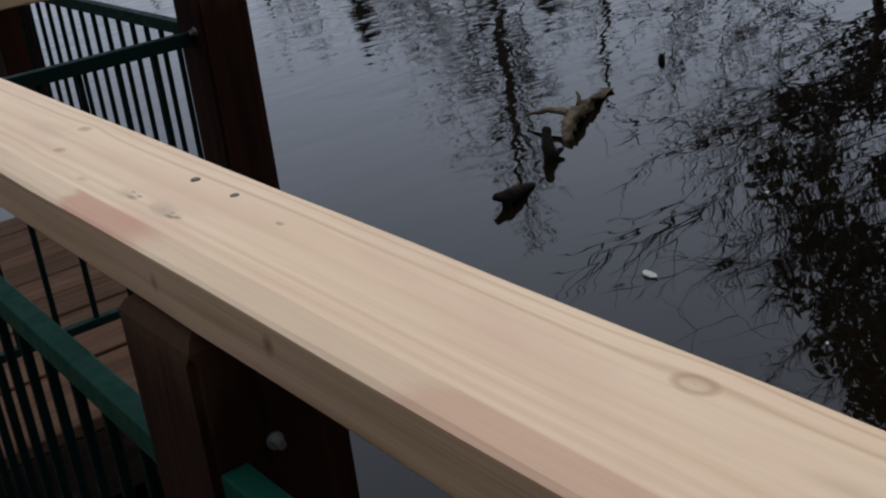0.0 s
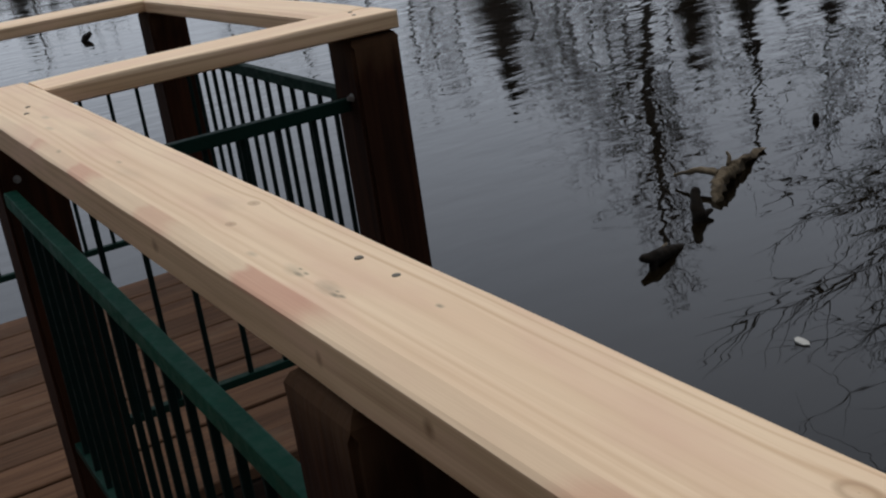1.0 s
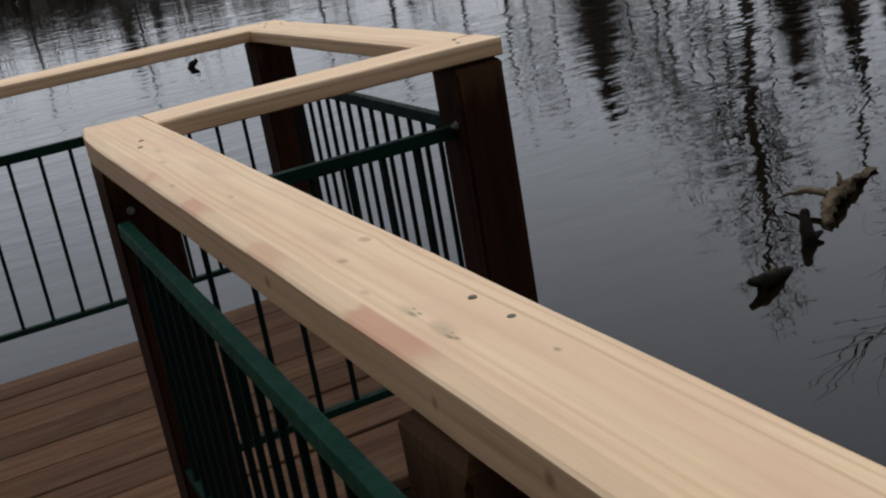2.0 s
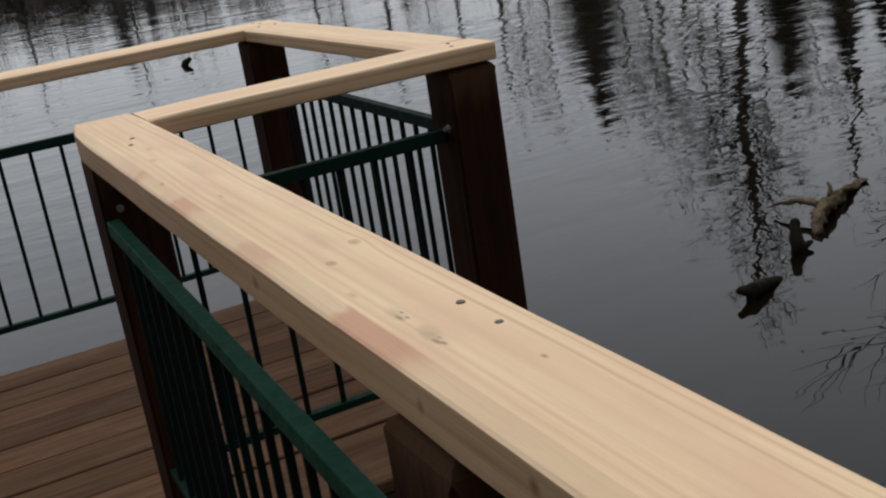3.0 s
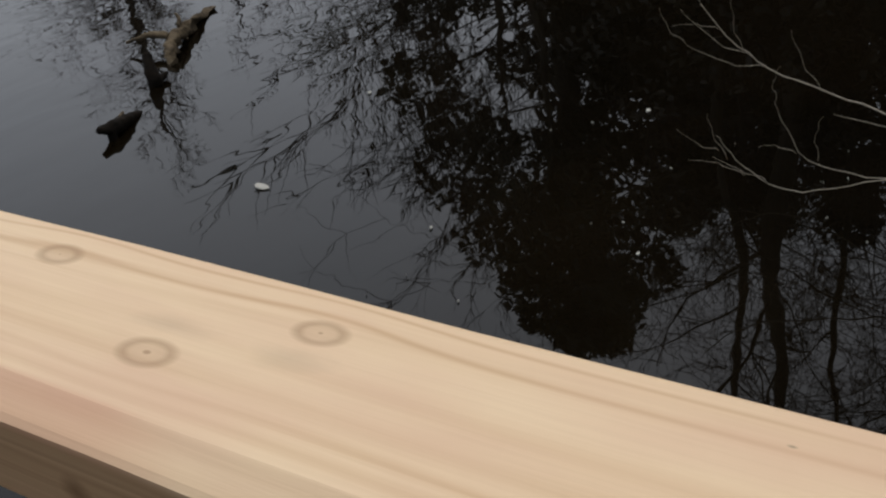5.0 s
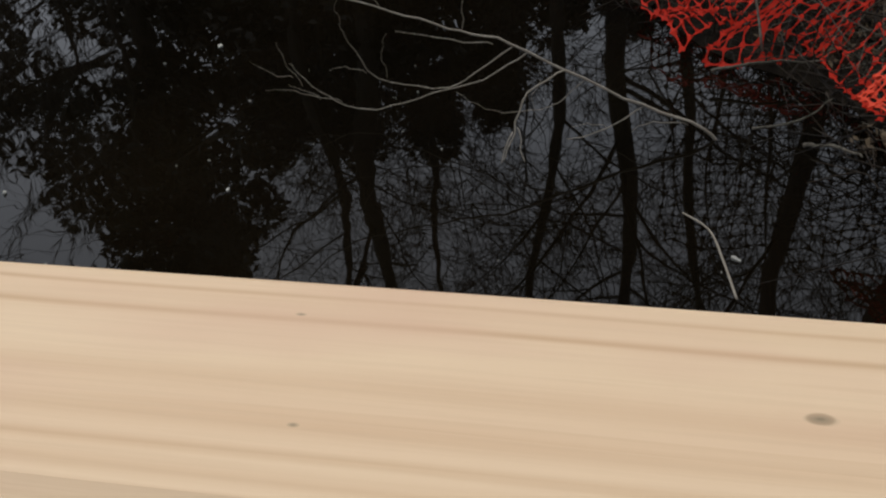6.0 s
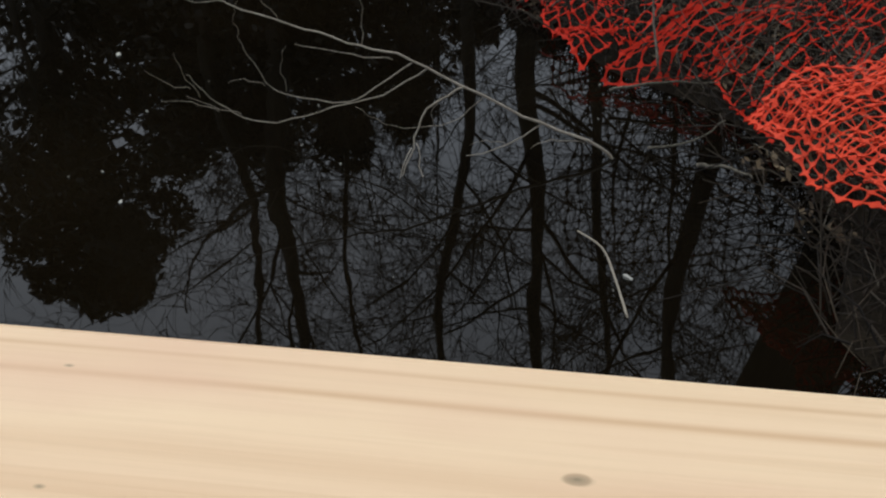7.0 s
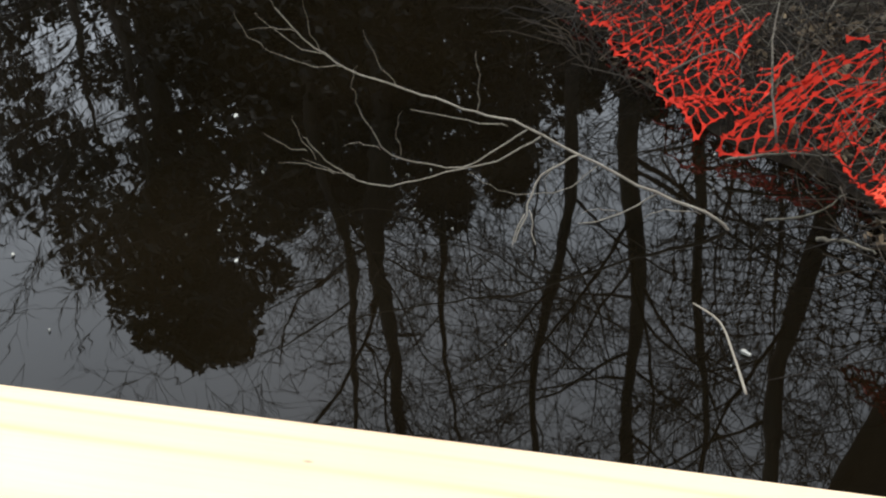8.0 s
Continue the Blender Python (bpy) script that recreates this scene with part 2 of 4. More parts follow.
MAT_FARBARK = bark("reddish_grey_twigs", (0.06, 0.043, 0.04), (0.12, 0.088, 0.08), 0.5)
MAT_FARTRUNK = bark("dark_trunk_bark", (0.018, 0.014, 0.011), (0.05, 0.04, 0.033), 0.5)
MAT_IVY = leafy("dark_evergreen_leaf", (0.010, 0.014, 0.006), (0.035, 0.042, 0.018))
MAT_HEDGE = leafy("brown_green_hedge_leaf", (0.012, 0.011, 0.006), (0.035, 0.030, 0.016))
MAT_FIR = leafy("fir_needles", (0.010, 0.014, 0.008), (0.022, 0.030, 0.018))
MAT_NET = Mat("orange_plastic_mesh", 0.5)
MAT_NET.b.inputs["Specular IOR Level"].default_value = 0.15
_c = MAT_NET.mix(MAT_NET.noise(MAT_NET.coord(), 3.0, 3), (0.74, 0.072, 0.028), (0.58, 0.040, 0.018))
MAT_NET.colour(_c)
MAT_NET = MAT_NET.m
MAT_NET_RED = Mat("dirty_red_plastic_mesh", 0.6)
MAT_NET_RED.b.inputs["Specular IOR Level"].default_value = 0.1
_c = MAT_NET_RED.mix(MAT_NET_RED.noise(MAT_NET_RED.coord(), 5.0, 3), (0.66, 0.034, 0.014), (0.36, 0.018, 0.010))
MAT_NET_RED.colour(_c)
MAT_NET_RED = MAT_NET_RED.m
MAT_BIT = Mat("pale_floating_leaf", 0.7).colour((0.36, 0.35, 0.31, 1)).m


# ---- mesh helpers ----
def part(name, bm, material, parent=None, label=""):
    """Link a bmesh as one mesh object, under a thing or a part."""
    me = bpy.data.meshes.new(name)
    bm.to_mesh(me)
    bm.free()
    me.materials.append(material)
    ob = new(name, me)
    if parent is not None:
        ob.parent = parent
    return tagged(ob, label)


def from_lists(name, verts, faces, material, parent=None, label="", smooth=False):
    me = bpy.data.meshes.new(name)
    me.from_pydata(verts, [], faces)
    if smooth:
        me.polygons.foreach_set("use_smooth", [True] * len(me.polygons))
    me.update()
    me.materials.append(material)
    ob = new(name, me)
    if parent is not None:
        ob.parent = parent
    return tagged(ob, label)


def thing(name, at, label, category, group="", kind=""):
    ob = new(name)
    ob.location = at
    ob.empty_display_size = 0.1
    return tagged(ob, label, category, group, kind)


def box(x0, x1, y0, y1, z0, z1, bevel=0.0, segs=2):
    bm = bmesh.new()
    bmesh.ops.create_cube(bm, size=1)
    for v in bm.verts:
        v.co = Vector(((x0 + x1) / 2 + v.co.x * (x1 - x0), (y0 + y1) / 2 + v.co.y * (y1 - y0), (z0 + z1) / 2 + v.co.z * (z1 - z0)))
    if bevel:
        bmesh.ops.bevel(bm, geom=bm.edges[:], offset=bevel, segments=segs, profile=0.6, affect="EDGES")
    return bm


class Tubes:
    """Many tapered tubes gathered into one list of vertices and faces."""

    def __init__(self):
        self.v, self.f = [], []

    def add(self, pts, radii, sides=5, cap=True):
        base = len(self.v)
        n = len(pts)
        up = Vector((0.31, 0.17, 0.93))
        for i, p in enumerate(pts):
            d = (Vector(pts[min(i + 1, n - 1)]) - Vector(pts[max(i - 1, 0)]))
            d = d.normalized() if d.length > 1e-9 else Vector((0, 0, 1))
            a = d.cross(up)
            a = a.normalized() if a.length > 1e-4 else d.orthogonal().normalized()
            b = d.cross(a)
            for k in range(sides):
                w = 2 * math.pi * k / sides
                self.v.append(tuple(Vector(p) + radii[i] * (math.cos(w) * a + math.sin(w) * b)))
        for i in range(n - 1):
            for k in range(sides):
                k2 = (k + 1) % sides
                self.f.append((base + i * sides + k, base + i * sides + k2, base + (i + 1) * sides + k2, base + (i + 1) * sides + k))
        if cap:
            self.f.append(tuple(base + k for k in reversed(range(sides))))
            self.f.append(tuple(base + (n - 1) * sides + k for k in range(sides)))

    def out(self, name, material, parent=None, label=""):
        return from_lists(name, self.v, self.f, material, parent, label, True)


# ---- ground and pond ----
# The unseen left shore is drawn in to carry the added light-blocking trees.
SHORE = [(-5.6, -4.9), (0.9, -4.75), (1.7, -4.1), (2.2, -3.55), (2.75, -3.5), (3.45, -3.22), (3.95, -2.82), (4.4, -2.34), (5.3, -1.95), (7.0, -0.4),
         (8.8, 2.2), (10.5, 6.5), (15, 14), (30, 33), (22, 45), (4, 48), (-16, 44), (-17, 30), (-9.5, 13), (-6.0, 4)]


def shore_distance(px, py):
    """Distance to the water's edge, positive on land; arrays."""
    d = np.full(px.shape, 1e9)
    inside = np.zeros(px.shape, bool)
    for (ax, ay), (bx, by) in zip(SHORE, SHORE[1:] + SHORE[:1]):
        ex, ey = bx - ax, by - ay
        t = np.clip(((px - ax) * ex + (py - ay) * ey) / (ex * ex + ey * ey), 0, 1)
        d = np.minimum(d, np.hypot(px - ax - t * ex, py - ay - t * ey))
        cross = (ay > py) != (by > py)
        with np.errstate(divide="ignore", invalid="ignore"):
            xs = ax + (py - ay) / (ey if ey else 1e-9) * ex
        inside ^= cross & (px < xs)
    return np.where(inside, -d, d)


def ground_height(px, py):
    s = shore_distance(px, py)
    z = np.where(s > 0, 0.30 * (1 - np.exp(-s / 0.8)) + 0.035 * np.minimum(s, 30), 0.35 * s)
    z = np.maximum(z, -0.8) + WATER
    return z + 0.05 * np.sin(px * 3.1 + py * 1.3) * np.sin(py * 2.7 - px) * (s > -0.4) * np.exp(-np.abs(s) / 6)


def make_ground():
    n = 190
    u = np.linspace(-1, 1, n)
    gx = 3.8 + np.sinh(u * 6.4) * 1.0
    gy = -2.6 + np.sinh(u * 6.4) * 1.0
    X, Y = np.meshgrid(gx, gy, indexing="ij")
    Z = ground_height(X, Y)
    verts = list(zip(X.ravel().tolist(), Y.ravel().tolist(), Z.ravel().tolist()))
    faces = [(i * n + j, (i + 1) * n + j, (i + 1) * n + j + 1, i * n + j + 1) for i in range(n - 1) for j in range(n - 1)]
    g = from_lists("ground", verts, faces, ground_material(), smooth=True)
    return tagged(g, "muddy brown earth bank with leaf litter", "ground", kind="structure")


make_ground()
wv = [(-70, -12, WATER), (60, -12, WATER), (60, 70, WATER), (-70, 70, WATER)]
tagged(from_lists("water", wv, [(0, 1, 2, 3)], water_material()), "dark still pond water reflecting trees and sky", "water", kind="structure")


# ---- the pier: posts, rails, panels ----
def post(cx, cy, top, size=0.14, label="brown stained square timber post with chamfered top"):
    t = thing("railing_post", (cx, cy, WATER - 0.7), label, "post", "posts of the pier railing")
    h = top - (WATER - 0.7)
    bm = box(-size / 2, size / 2, -size / 2, size / 2, 0, h, 0.0)
    tops = [e for e in bm.edges if all(v.co.z > h - 0.01 for v in e.verts)]
    bmesh.ops.bevel(bm, geom=tops, offset=0.032, segments=4, profile=0.55, affect="EDGES")
    ups = [e for e in bm.edges if abs(e.verts[0].co.z - e.verts[1].co.z) > 0.5]
    bmesh.ops.bevel(bm, geom=ups, offset=0.008, segments=2, affect="EDGES")
    for v in bm.verts:
        q = Vector((cx * 3, cy * 3, v.co.z * 4))
        v.co.x += 0.003 * noise.noise(q)
        v.co.y += 0.003 * noise.noise(q + Vector((7, 3, 1)))
    part("timber", bm, MAT_POST, t)
    return t


def bolt_on(t, at, axis, r=0.013):
    """A washer and a domed bolt head on a post's face; axis: the way it points."""
    bm = bmesh.new()
    bmesh.ops.create_cone(bm, cap_ends=True, segments=14, radius1=r * 1.25, radius2=r * 1.25, depth=0.004)
    h = bmesh.ops.create_cone(bm, cap_ends=True, segments=6, radius1=r * 0.85, radius2=r * 0.7, depth=0.012)
    bmesh.ops.translate(bm, verts=h["verts"], vec=(0, 0, 0.007))
    rot = Vector(axis).to_track_quat("Z", "Y").to_matrix().to_4x4()
    bmesh.ops.transform(bm, matrix=Matrix.Translation(Vector(at) - t.location) @ rot, verts=bm.verts)
    part("bolt", bm, MAT_BOLT, t, "galvanised bolt head")


P = 0.07
post_corner = post(0.012, 0.085, 1.028)
post_outer = post(0.91, 0.082, 1.042)
post_far = post(0.905, 1.70, 1.022)
post_mid = post(-0.008, -1.685, 1.022, 0.15)
post_near = post(-0.008, -3.58, 1.022, 0.15)
post_left = post(-2.1, 1.70, 1.02)
bolt_on(post_corner, (-0.018, 0.014, 0.905), (0, -1, 0), 0.007)
bolt_on(post_mid, (-0.018, -1.761, 0.888), (0, -1, 0), 0.007)
bolt_on(post_outer, (0.839, 0.050, 0.885), (-1, 0, 0), 0.009)


def cap_board(name, x0, x1, length, material, at, turn, tilt=0.0, label="", th=0.047, round_end=False):
    """A planed board with eased edges, its length along local y."""
    segs = max(4, int(length / 0.12))
    bm = bmesh.new()
    c1, c2 = (0.011, 0.006) if round_end else (0.007, 0.006)
    ease_x = 0.024 if round_end else 0.015
    prof = [(x0 + 0.003, -th), (x0, -th + 0.004), (x0, -c1), (x0 + 0.004, -c1 * 0.72), (x0 + ease_x, 0.0), (x1 - c2, 0.0), (x1 - c2 * 0.3, -c2 * 0.3), (x1, -c2), (x1, -th + 0.004), (x1 - 0.004, -th)]
    rings = []
    for i in range(segs + 1):
        y = length * i / segs
        ease = 0.004 if i in (0, segs) else 0.0
        mid = (x0 + x1) / 2
        row = []
        for k, (px, pz) in enumerate(prof):
            wob = 0.0012 * noise.noise(Vector((k * 3.1, y * 5.0, at[0])))
            if round_end and i >= segs - 1:
                px = max(px, x0 + (0.004 if i == segs - 1 else 0.016))
            row.append(bm.verts.new((mid + (px - mid) * (1 - ease * 8) + wob, y, pz * (1 - ease * 6) - ease * 0.6 + wob)))
        rings.append(row)
    n = len(prof)
    for a, b in zip(rings, rings[1:]):
        for k in range(n):
            bm.faces.new((a[k], a[(k + 1) % n], b[(k + 1) % n], b[k]))
    bm.faces.new(rings[0])
    bm.faces.new(list(reversed(rings[-1])))
    bmesh.ops.recalc_face_normals(bm, faces=bm.faces[:])
    t = thing(name, at, label, "handrail", "cap boards of the railing")
    t.matrix_world = Matrix.Translation(at) @ pose(0, 0, 0, tilt, 0, turn)
    part("cap_board", bm, material, t)
    return t


A0 = -4.3
KNOTS_A = [(0.049, -2.211 - A0, 0.0135), (0.043, -2.421 - A0, 0.0125), (-0.008, -2.345 - A0, 0.0135), (0.017, -2.871 - A0, 0.0045),
           (0.044, -1.280 - A0, 0.0105), (-0.010, -1.336 - A0, 0.0085), (0.03, -3.35 - A0, 0.013)]
PINK_A = [(-1.70 - A0, -1.48 - A0, 0.68), (-2.42 - A0, -2.06 - A0, 0.42), (-0.95 - A0, -0.78 - A0, 0.6), (-1.30 - A0, -1.12 - A0, 0.4), (-0.62 - A0, -0.52 - A0, 0.5)]
SMUDGE_A = [(0.017, -2.871 - A0, 0.0035, 0.007, 0.8), (-0.027, -1.652 - A0, 0.004, 0.012, 1.0), (-0.022, -1.63 - A0, 0.013, 0.035, 0.45), (-0.026, -1.565 - A0, 0.004, 0.014, 0.9), (-0.024, -1.55 - A0, 0.011, 0.03, 0.35),
            (0.028, -1.757 - A0, 0.004, 0.009, 0.9), (-0.024, -1.660 - A0, 0.0030, 0.009, 1.0), (-0.021, -1.645 - A0, 0.0022, 0.006, 1.0), (-0.020, -1.570 - A0, 0.0030, 0.008, 1.0), (-0.018, -1.552 - A0, 0.0022, 0.006, 1.0), (0.018, -1.24 - A0, 0.022, 0.06, 0.16), (-0.035, -1.461 - A0, 0.006, 0.016, 0.4), (-0.008, -0.869 - A0, 0.005, 0.016, 0.5), (0.003, -0.351 - A0, 0.008, 0.03, 0.35), (-0.018, -0.469 - A0, 0.007, 0.03, 0.35), (-0.054, -0.682 - A0, 0.005, 0.014, 0.5), (-0.013, -2.682 - A0, 0.0016, 0.003, 0.8), (0.02, -0.62 - A0, 0.02, 0.10, 0.18),
            (-0.02, -0.95 - A0, 0.02, 0.08, 0.15), (0.053, -2.664 - A0, 0.0013, 0.003, 0.8), (0.018, -2.42 - A0, 0.012, 0.03, 0.22), (0.017, -2.34 - A0, 0.010, 0.035, 0.2),
            (-0.075, -1.90 - A0, 0.02, 0.010, 0.9, -0.030), (-0.075, -1.70 - A0, 0.02, 0.009, 0.8, -0.035), (-0.075, -1.22 - A0, 0.02, 0.016, 0.9, -0.035), (-0.075, -2.35 - A0, 0.02, 0.012, 0.8, -0.04)]
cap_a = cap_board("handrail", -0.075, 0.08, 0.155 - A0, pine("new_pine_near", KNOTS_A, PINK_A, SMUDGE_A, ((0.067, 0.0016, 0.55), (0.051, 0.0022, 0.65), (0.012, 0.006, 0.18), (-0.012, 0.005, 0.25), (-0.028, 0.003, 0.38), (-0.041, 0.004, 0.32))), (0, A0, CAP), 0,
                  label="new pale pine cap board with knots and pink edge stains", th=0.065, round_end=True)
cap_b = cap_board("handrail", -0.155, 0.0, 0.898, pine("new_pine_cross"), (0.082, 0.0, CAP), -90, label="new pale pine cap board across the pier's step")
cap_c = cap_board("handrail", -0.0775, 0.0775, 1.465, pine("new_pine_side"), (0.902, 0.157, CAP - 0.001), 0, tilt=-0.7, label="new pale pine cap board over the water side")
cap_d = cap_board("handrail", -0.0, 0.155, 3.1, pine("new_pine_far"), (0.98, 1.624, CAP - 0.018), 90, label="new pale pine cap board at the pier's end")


def steel_railing(x0, y0, x1, y1, top, bottom, count, first, step, label, drop=0.0, bar=None):
    """A steel panel between two posts: two rails and round-edged pickets, in local x."""
    L = math.hypot(x1 - x0, y1 - y0)
    bar = bar or MAT_GREEN
    t = thing("steel_railing", (x0, y0, 0), label, "railing", "steel railing panels")
    t.rotation_euler = (0, math.atan2(drop, L), math.atan2(y1 - y0, x1 - x0))
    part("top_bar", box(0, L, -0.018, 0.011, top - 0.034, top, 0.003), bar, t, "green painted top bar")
    part("bottom_bar", box(0, L, -0.013, 0.013, bottom - 0.018, bottom + 0.004, 0.003), MAT_BAR, t, "green painted bottom bar, shade in its colour")
    me = None
    for i in range(count):
        x = first + step * i
        if x > L - 0.02:
            break
        if me is None:
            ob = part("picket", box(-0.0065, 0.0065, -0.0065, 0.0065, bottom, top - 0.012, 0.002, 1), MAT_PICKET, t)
            me = ob.data
        else:
            ob = new("picket", me)
            ob.parent = t
        ob.location = (x, 0, 0)
    return t


steel_railing(-0.038, 0.015, -0.066, -1.61, 0.886, 0.250, 20, 0.07, 0.098, "dark green steel picket panel between timber posts", drop=0.022)
steel_railing(-0.060, -1.76, -0.060, -3.505, 0.880, 0.235, 20, 0.07, 0.098, "dark green steel picket panel below the near handrail")
# Top bars of these three panels take the green copy with shade in it.
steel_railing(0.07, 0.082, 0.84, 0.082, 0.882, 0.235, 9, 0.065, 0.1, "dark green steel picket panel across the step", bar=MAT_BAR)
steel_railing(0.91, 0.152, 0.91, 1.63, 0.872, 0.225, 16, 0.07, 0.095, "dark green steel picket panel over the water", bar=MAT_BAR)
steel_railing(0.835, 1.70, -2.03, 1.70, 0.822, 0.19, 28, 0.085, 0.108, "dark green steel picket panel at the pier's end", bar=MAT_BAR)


def screw(x, y, rail=None):
    bm = bmesh.new()
    bmesh.ops.create_cone(bm, cap_ends=True, segments=12, radius1=0.0055, radius2=0.0045, depth=0.0016)
    part("screw", bm, MAT_SCREW, rail or cap_a, "dark weathered screw head").location = (x, y if rail else y - A0, 0.0004)


for sx, sy in ((0.039, -1.576), (0.040, -1.655), (0.02, -3.62), (-0.03, -3.60), (0.004, -0.20), (-0.014, -0.27)):
    screw(sx, sy)
for rail, sx, sy in ((cap_b, -0.05, 0.80), (cap_b, -0.11, 0.82), (cap_c, -0.03, 1.42), (cap_c, 0.03, 1.41), (cap_d, 0.05, 0.07), (cap_d, 0.11, 0.08)):
    screw(sx, sy, rail)

# ---- deck ----
def deck_boards(deck, x0, x1, y0, y1, width):
    n = int((y1 - y0) / width)
    for i in range(n):
        y = y1 - width * (i + 1)
        for a, b in ((x0, x1),):
            key = (a, b)
            if key not in BOARD:
                bm = box(0, b - a, 0.003, width - 0.005, -0.038, 0.0, 0.004, 1)
                ob = part("deck_board", bm, MAT_DECK, deck)
                BOARD[key] = ob.data
            else:
                ob = new("deck_board", BOARD[key])
                ob.parent = deck
            ob.location = (a + random.uniform(-0.006, 0.006), y, random.uniform(-0.003, 0.002))
            ob.rotation_euler = (0, 0, random.uniform(-0.002, 0.002))


BOARD = {}
deck_thing = thing("pier_deck", (0, 0, 0), "brown stained timber deck of worn planks", "deck", kind="structure")
deck_boards(deck_thing, -2.5, 0.99, 0.02, 1.76, 0.174)
deck_boards(deck_thing, -2.5, 0.04, -4.9, 0.02, 0.174)
for nm, b in (("deck_beam", (-2.45, 0.97, 1.66, 1.73)), ("deck_beam", (0.90, 0.96, 0.03, 1.66)), ("deck_beam", (-0.04, 0.02, -4.9, -0.02)), ("deck_beam", (-2.45, 0.9, 0.03, 0.10)), ("deck_beam", (-2.45, -2.39, -4.9, 1.66))):
    part(nm, box(*b, -0.24, -0.042, 0.004, 1), MAT_BEAM, deck_thing)


# ---- plants ----
def polar(az, d):
    """A place seen from the pier: degrees from the pier's axis towards the water, metres."""
    return (-0.4 + d * math.sin(radians(az)), -2.7 + d * math.cos(radians(az)))


def ground_at(x, y):
    return float(ground_height(np.array([x]), np.array([y]))[0])


def grow(tubes, twigs, rng, p, d, length, r, depth, spread, droop, sides, wig=0.12, kids=(2, 4), thin=0.003):
    """One limb and, from along it, its smaller limbs."""
    n = 5 if depth > 1 else 3
    pts, rad, dirs = [p.copy()], [r], [d.copy()]
    q = p.copy()
    for i in range(n):
        d = (d + Vector((rng.uniform(-wig, wig), rng.uniform(-wig, wig), rng.uniform(-wig, wig) * 0.7 - droop))).normalized()
        q = q + d * (length / n)
        pts.append(q.copy())
        rad.append(r * (1 - 0.75 * (i + 1) / n))
        dirs.append(d.copy())
    (tubes if depth > 1 else twigs).add(pts, rad, sides if depth > 1 else 3, False)
    if depth == 0:
        return
    for k in range(rng.randint(*kids) + (2 if depth == 1 else 0)):
        i = rng.randint(1, n)
        side = dirs[i].orthogonal()
        side.rotate(Matrix.Rotation(rng.uniform(0, 6.283), 3, dirs[i]))
        nd = (dirs[i] + side * rng.uniform(0.5, 1.0) * spread + Vector((0, 0, 0.1))).normalized()
        grow(tubes, twigs, rng, pts[i], nd, length * rng.uniform(0.45, 0.75), max(rad[i] * 0.58, thin), depth - 1, spread, droop * 1.2, max(3, sides - 1), wig * 1.2, kids, thin)


def bare_tree(name, at, h, r, seed, label, lean=(0, 0), first=0.35, limbs=12, depth=3, spread=1.0, droop=0.0, twig=0.0, far=False, reach=0.38, group="bare trees round the pond", bias=None, up=0.55, wig=0.3):
    rng = random.Random(seed)
    x, y = at
    t = thing(name, (x, y, ground_at(x, y) - 0.1), label, "tree", group)
    tr, tw = Tubes(), Tubes()
    n = 10 if far else 16
    pts, rad = [], []
    off = Vector((0, 0, 0))
    for i in range(n + 1):
        f = i / n
        off = Vector((math.sin(f * 11 + seed) + 0.5 * math.sin(f * 23 + 2 * seed), math.cos(f * 9 + 3 * seed) + 0.5 * math.sin(f * 19 + seed), 0)) * h * (0.006 if far else 0.010) * min(1.0, f * 3)
        pts.append(Vector((lean[0] * f * h + off.x, lean[1] * f * h + off.y, f * h)))
        rad.append(r * (1.25 if i == 0 else 1 - 0.86 * f))
    tr.add(pts, rad, 9 if not far else 6, False)
    for k in range(limbs):
        f = first + (1 - first) * (k + rng.random()) / limbs
        i = min(n - 1, int(f * n))
        g = f * n - i
        p = pts[i].lerp(pts[i + 1], g)
        a = rng.uniform(0, 6.283)
        u = up + 0.5 * f
        if bias is not None:
            a = bias + rng.gauss(0, 0.7)
        d = Vector((math.cos(a), math.sin(a), u)).normalized()
        L = h * reach * (1.25 - 0.85 * f) * rng.uniform(0.7, 1.15)
        grow(tr, tw, rng, p, d, L, max(rad[i] * (0.5 if far else 0.27), 0.006), depth, spread, droop, 5 if not far else 4, 0.12 if far else wig, (2, 4) if far else (3, 5), 0.014 if far else 0.0045)
    tr.out("trunk", MAT_FARTRUNK if far else MAT_BARK, t)
    tw.out("crown", MAT_FARBARK if far else MAT_BARK, t, "fine bare twigs")
    return t


def leaf_cloud(rng, clumps, per, size, flat=0.6):
    """Many small leaf blades scattered over clumps; returns vertices and faces."""
    v, f = [], []
    for cx, cy, cz, cr in clumps:
        for i in range(per):
            d = Vector((rng.gauss(0, 1), rng.gauss(0, 1), rng.gauss(0, 1))).normalized() * cr * rng.random() ** 0.24
            p = Vector((cx + d.x, cy + d.y, cz + d.z * flat))
            a = Vector((rng.gauss(0, 1), rng.gauss(0, 1), rng.gauss(0, 0.6))).normalized()
            b = a.orthogonal().normalized()
            b.rotate(Matrix.Rotation(rng.uniform(0, 6.283), 3, a))
            s = size * rng.uniform(0.6, 1.4)
            k = len(v)
            v += [tuple(p - a * s), tuple(p + b * s * 0.45), tuple(p + a * s), tuple(p - b * s * 0.45)]
            f.append((k, k + 1, k + 2, k + 3))
    return v, f


